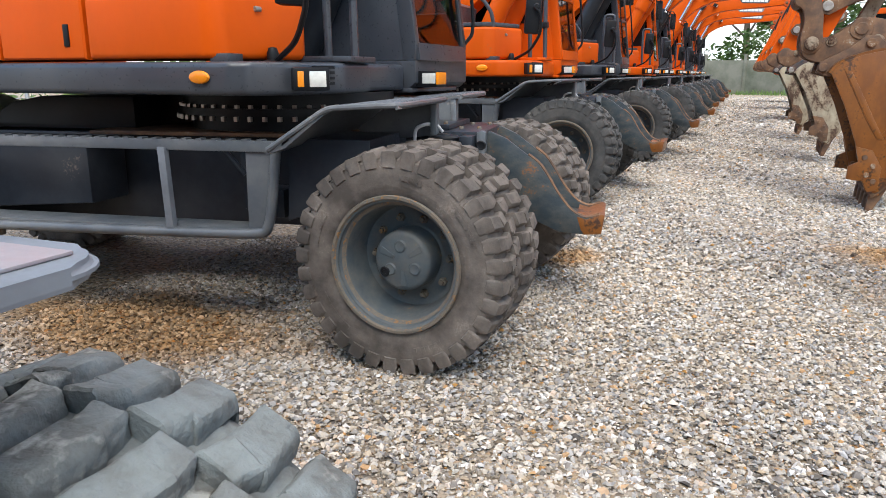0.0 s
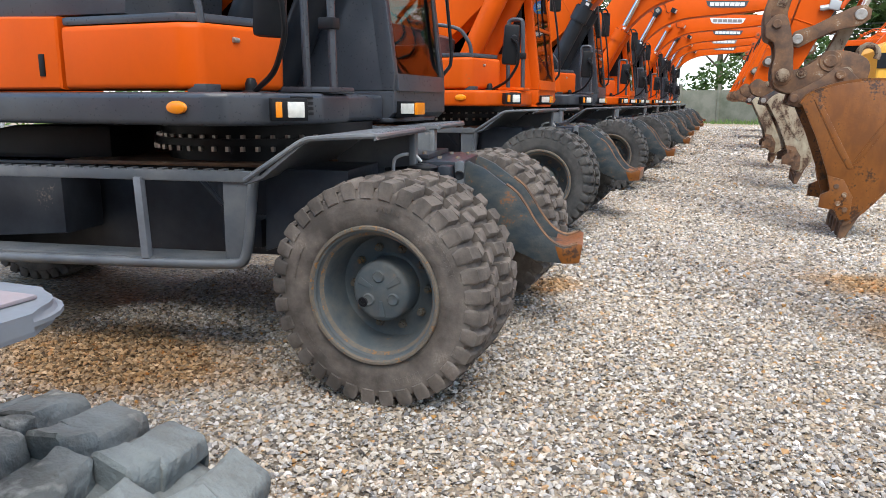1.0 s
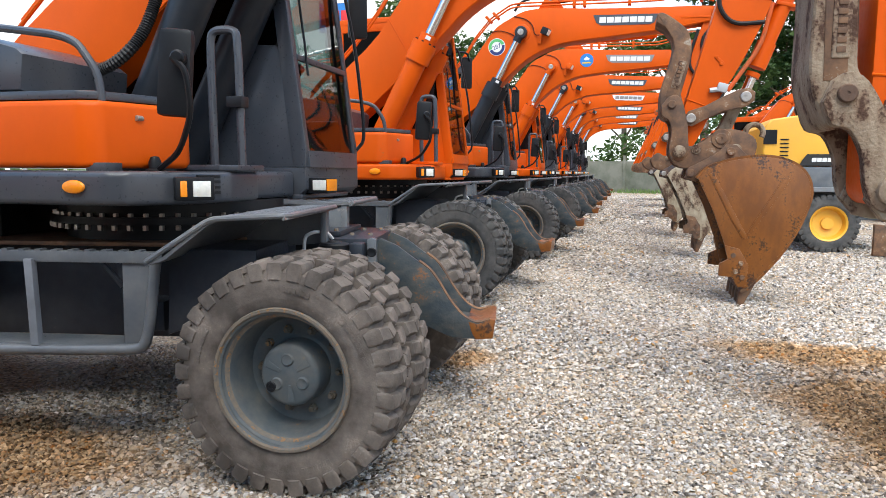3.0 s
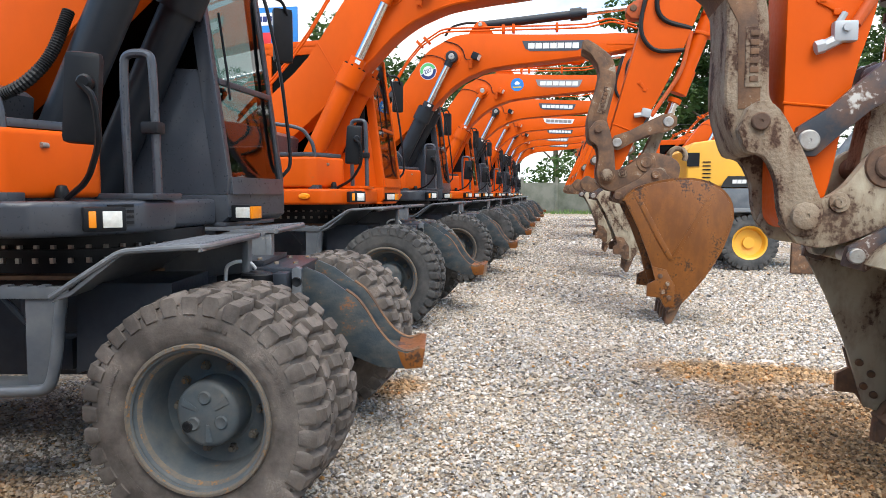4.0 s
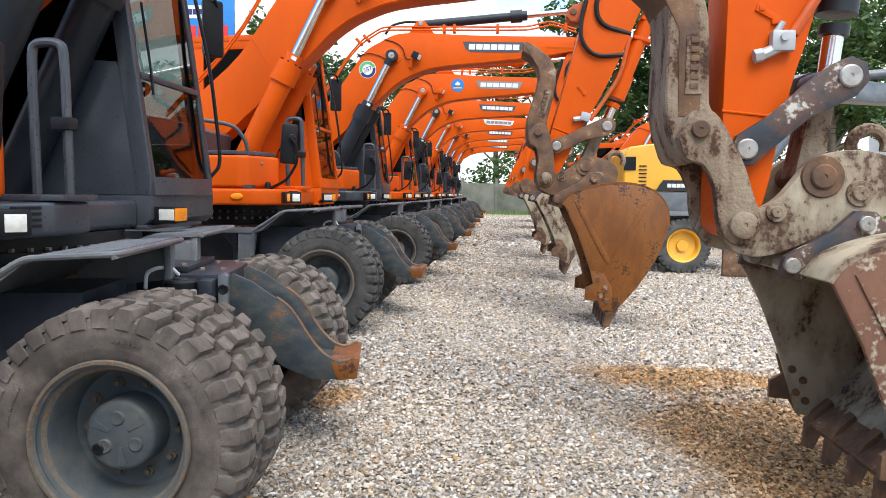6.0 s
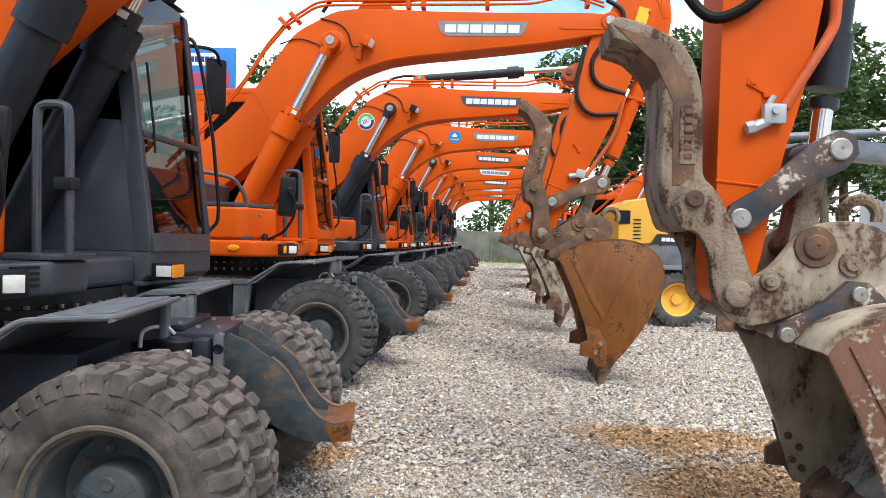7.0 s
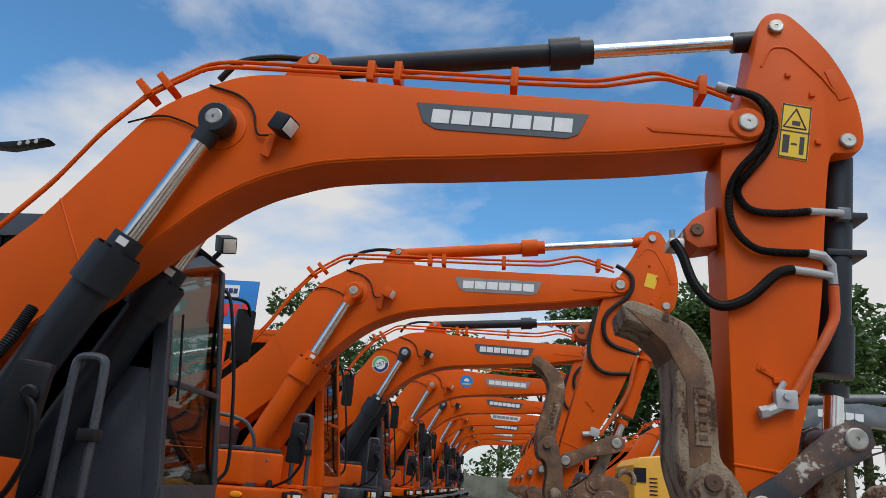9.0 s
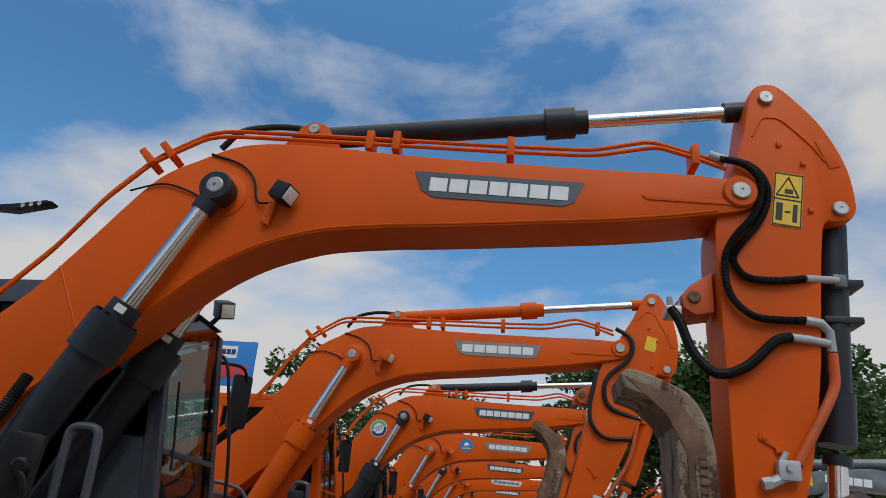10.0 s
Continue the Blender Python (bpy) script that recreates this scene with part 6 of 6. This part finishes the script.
    part("warning_sticker", add_box(fresh(), 3.10, 3.32, 0.293, 0.299, 3.28, 3.45, 0.0), STICKER, boom)
    part("arm_ram", add_tube(add_tube(fresh(), [(3.2, 0.5, 3.68), (5.0, 0.5, 3.80)], 0.09, 16), [(5.0, 0.5, 3.80), (6.6, 0.5, 3.78)], 0.05, 12), GUNMETAL, root)
    part("boom_ram", add_tube(fresh(), [(2.4, 0.15, 1.6), (3.6, 0.15, 3.2)], 0.09, 16), GUNMETAL, root)
    part("arm", add_slab(fresh(), [(6.5, 3.7), (6.95, 3.6), (6.75, 1.6), (6.45, 1.6)], 0.33, 0.70, 0.02), GUNMETAL, root)
    return root


yellow_excavator()
for ax, ay in ((6.6, 24.0), (6.9, 31.0), (7.2, 38.0)):
    excavator(ay, x=ax, cab_mat=ORANGE, skirt_mat=DARK, cyl_mat=ORANGE, plate="pale", arm_turn=24, bucket_turn=-26, label="orange wheeled excavator parked in the row across the aisle", detail=False, plain=True, thumb=False)


# ---- far edge of the yard ----
def leaf_cloud(bm, centre, radius, count, rng, size):
    for _ in range(count):
        while True:
            p = Vector((rng.uniform(-1, 1), rng.uniform(-1, 1), rng.uniform(-1, 1)))
            if p.length < 1:
                break
        p = p.normalized() * (p.length ** 0.45)
        c = centre + Vector((p.x * radius, p.y * radius, p.z * radius * 0.8))
        a, b = Vector((rng.uniform(-1, 1), rng.uniform(-1, 1), rng.uniform(-0.6, 0.6))).normalized(), Vector((rng.uniform(-1, 1), rng.uniform(-1, 1), rng.uniform(-1, 1))).normalized()
        s = size * rng.uniform(0.6, 1.3)
        q = [bm.verts.new(c + a * s * u + b * s * v) for u, v in ((-0.5, 0), (0, 0.32), (0.6, 0.05), (0.1, -0.34))]
        bm.faces.new(q)


TREES = []
for seed in (1, 2, 3):
    rng = random.Random(seed)
    trunk, crown = fresh(), fresh()
    h = 9.0 + seed
    add_tube(trunk, [(0, 0, -0.1), (0.1, 0.05, h * 0.3), (-0.1, 0.1, h * 0.6), (0.05, 0, h * 0.9)], [0.28, 0.22, 0.15, 0.04], 10)
    for k in range(13):
        z = h * rng.uniform(0.32, 0.95)
        a = rng.uniform(0, 2 * math.pi)
        out = rng.uniform(1.2, 3.0) * (1.15 - z / h * 0.6)
        tip = Vector((out * math.cos(a), out * math.sin(a), z + rng.uniform(0.4, 1.4)))
        add_tube(trunk, [(0, 0, z - 0.4), tip * 0.5 + Vector((0, 0, z * 0.5 - 0.1)), tip], [0.10, 0.06, 0.02], 6)
        for j in range(3):
            leaf_cloud(crown, tip + Vector((rng.uniform(-0.8, 0.8), rng.uniform(-0.8, 0.8), rng.uniform(-0.5, 0.7))), rng.uniform(0.6, 1.15), 100, rng, 0.38)
    TREES.append((trunk, crown, seed))
tree_meshes = []
for trunk, crown, seed in TREES:
    root = thing("tree", "leafy green tree with slender trunk beyond the yard wall", "tree", "trees behind the yard")
    part("trunk", trunk, BARK, root)
    part("crown", crown, LEAF, root)
    tree_meshes.append(root)
rng = random.Random(11)
spots = [(13 + 3.4 * k + rng.uniform(-1, 1), 57 + rng.uniform(-4, 6), rng.uniform(1.15, 1.65)) for k in range(13)]
spots += [(-22 + 4.2 * k + rng.uniform(-1, 1), 66 + rng.uniform(-3, 5), rng.uniform(1.15, 1.55)) for k in range(9)]
spots += [(-40 + 5 * k, 50 + rng.uniform(-3, 5), rng.uniform(0.7, 0.9)) for k in range(3)]
for k, (tx, ty, sc) in enumerate(spots):
    m = pose(tx, ty, 0, 0, 0, rng.uniform(0, 360)) @ Matrix.Diagonal((sc, sc, sc, 1))
    if k < 3:
        tree_meshes[k].matrix_basis = m
    else:
        copy_thing(tree_meshes[k % 3], pose(tx, ty, 0, 0, 0, rng.uniform(0, 360))).scale = (sc, sc, sc)

wall_far = thing("wall_north", "weathered grey concrete boundary wall behind the parked machines", "wall", kind="structure")
for k in range(38):
    part("panel", of(add_box, 0.03, 2.47, -0.06, 0.06, 0.0, 2.2, 0.02), CONCRETE, wall_far, key="wpanel").location = (-45 + 2.5 * k, 54, 0)
    part("post", of(add_box, -0.1, 0.1, -0.12, 0.12, 0.0, 2.6, 0.02), CONCRETE, wall_far, key="wpost").location = (-45 + 2.5 * k, 54, 0)


def grass_strip():
    rng = np.random.default_rng(5)
    n = 14000
    x, y = rng.uniform(-45, 45, n), rng.uniform(50.5, 53.8, n)
    side = n // 3
    x[:side], y[:side] = rng.uniform(-14, -6.8, side), rng.uniform(4, 30, side)
    h, a, w = rng.uniform(0.10, 0.38, n), rng.uniform(0, 6.28, n), rng.uniform(0.015, 0.04, n)
    h[:side] *= 1.4
    p = np.empty((n, 3, 3), np.float32)
    p[:, 0] = np.stack([x - np.cos(a) * w, y - np.sin(a) * w, np.full(n, -0.02)], 1)
    p[:, 1] = np.stack([x + np.cos(a) * w, y + np.sin(a) * w, np.full(n, -0.02)], 1)
    p[:, 2] = np.stack([x + rng.normal(0, 0.08, n), y + rng.normal(0, 0.08, n), h], 1)
    me = bpy.data.meshes.new("grass")
    me.from_pydata(p.reshape(-1, 3).tolist(), [], np.arange(3 * n).reshape(-1, 3).tolist())
    me.materials.append(GRASS)
    return tagged(new("grass", me), "rough green grass along the edge of the yard", "grass", kind="stuff")


grass_strip()


def hedge():
    bm = fresh()
    rng = random.Random(21)
    for k in range(60):
        leaf_cloud(bm, Vector((-11.5 + rng.uniform(-1.2, 1.2), -2 + 0.75 * k, rng.uniform(0.4, 2.2))), rng.uniform(0.7, 1.1), 120, rng, 0.24)
    return bm


tagged(part("hedge", hedge(), GRASS, None), "unkempt green scrub along the side of the yard", "scrub", kind="stuff")
def far_scrub():
    bm = fresh()
    rng = random.Random(31)
    for k in range(110):
        leaf_cloud(bm, Vector((-24 + 0.65 * k + rng.uniform(-1, 1), 56.5 + rng.uniform(-1, 1.5), rng.uniform(0.8, 5.2))), rng.uniform(0.9, 1.5), 90, rng, 0.42)
    return bm


tagged(part("scrub", far_scrub(), LEAF, None), "dense green bushes behind the boundary wall", "bushes", kind="stuff")
fence = thing("wire_fence", "low galvanised wire fence in front of green scrub", "fence")
for k in range(16):
    part("post", of(add_tube, [(0, 0, 0), (0, 0, 1.5)], 0.03, 8), GALV, fence, key="fpost").location = (-10.0, -2 + 2.5 * k, 0)
for k in range(6):
    part("wire", of(add_tube, [(-10.0, -2, 0), (-10.0, 17, 0), (-10.0, 35.5, 0)], 0.008, 5), GALV, fence, key="fwire").location = (0, 0, 0.3 + 0.22 * k)


def lamp_post(x, y, h):
    root = thing("street_lamp", "slim pale galvanised street lamp post", "street lamp", "", pose(x, y, 0))
    part("pole", add_tube(fresh(), [(0, 0, 0), (0, 0, h * 0.5), (0, 0, h)], [0.09, 0.075, 0.055], 12), GALV, root)
    part("arm", add_tube(fresh(), bend([(0, 0, h - 0.2), (0, 0, h + 0.1), (0.9, 0, h + 0.2)], 4, 0.4), 0.035, 8), GALV, root)
    part("head", add_slab(fresh(), [(0.8, h + 0.16), (1.4, h + 0.2), (1.4, h + 0.25), (0.9, h + 0.28)], -0.12, 0.12, 0.02), GALV, root)


lamp_post(10.6, 47.0, 7.6)


def led_lamp(x, y, z):
    root = thing("street_lamp", "dark flat street lamp head on a long arm", "street lamp", "", pose(x, y, 0))
    part("pole", add_tube(fresh(), [(-3.2, 0, 0), (-3.2, 0, z - 0.4)], 0.09, 12), GALV, root)
    part("arm", add_tube(fresh(), bend([(-3.2, 0, z - 0.5), (-3.1, 0, z - 0.25), (-0.4, 0, z)], 5, 0.3), 0.04, 10), GALV, root)
    hd = part("head", add_slab(fresh(), [(-0.5, z - 0.03), (0.0, z - 0.06), (0.9, z + 0.14), (0.95, z + 0.19), (0.80, z + 0.22), (0.2, z + 0.12), (-0.5, z + 0.05)], -0.16, 0.16, 0.03), BLACK, root)
    for k in range(3):
        part("led", of(add_lathe, [(0, -0.165), (0.05, -0.163), (0.06, -0.155)], n=14), GALV, hd, key="led").location = (0.25 + 0.2 * k, 0, z + 0.05 + 0.035 * k)


led_lamp(-11.95, 15.0, 8.45)

# blue roadside sign behind the row
sign = thing("billboard", "blue roadside billboard with white panel and red lettering", "billboard", "", pose(-15.7, 40.0, 0))
part("board", add_box(fresh(), -1.6, 1.2, -0.08, 0.08, 9.3, 11.9, 0.03), BLUE, sign)
part("white_panel", add_box(fresh(), -1.55, 0.1, -0.095, -0.082, 10.9, 11.6, 0.0), WHITE, sign)
for k in range(5):
    part("text_bar", of(add_box, -1.4, -1.15, -0.11, -0.096, 11.1, 11.4, 0.0), NAVYINK, sign, key="sbar").location = (k * 0.29, 0, 0)
for k in range(4):
    part("text_bar", of(add_box, -1.45, -0.95, -0.11, -0.082, 9.75, 10.5, 0.02), RED, sign, key="rbar").location = (k * 0.6, 0, 0)
for dx in (-1.2, 0.8):
    part("post", of(add_tube, [(dx, 0.15, 0), (dx, 0.15, 11.5)], 0.12, 12), GALV, sign, key="spost%.1f" % dx)

shed = thing("building", "pale pink and white house beyond the yard", "house", "", pose(34, 62, 0))
part("wall", add_box(fresh(), 0, 9, 0, 8, 0, 9.5, 0.05), WHITE, shed)
part("roof", add_slab(fresh(), [(-0.5, 9.5), (9.5, 9.5), (4.5, 12.0)], -0.5, 8.5, 0.03), RED, shed)
for k in range(6):
    wnd = part("window", of(add_box, 0, 1.2, -0.06, 0.02, 0, 1.6, 0.02), BLACK, shed, key="hwin")
    wnd.location = (1.0 + 2.8 * (k % 3), 0, 2.2 + 3.4 * (k // 3))
    part("sill", of(add_box, -0.1, 1.3, -0.12, 0.0, -0.1, 0.0, 0.01), CONCRETE, wnd, key="hsill")
# overhead wires
for k in range(3):
    tagged(part("overhead_wire", add_tube(fresh(), [(-45 + 9 * j, 52.5 + 0.3 * k, 6.0 + 0.35 * k - 0.5 * math.sin(math.pi * (j % 4) / 4)) for j in range(12)], 0.02, 5), BLACK, None), "thin black overhead cable along the boundary wall", "cable")
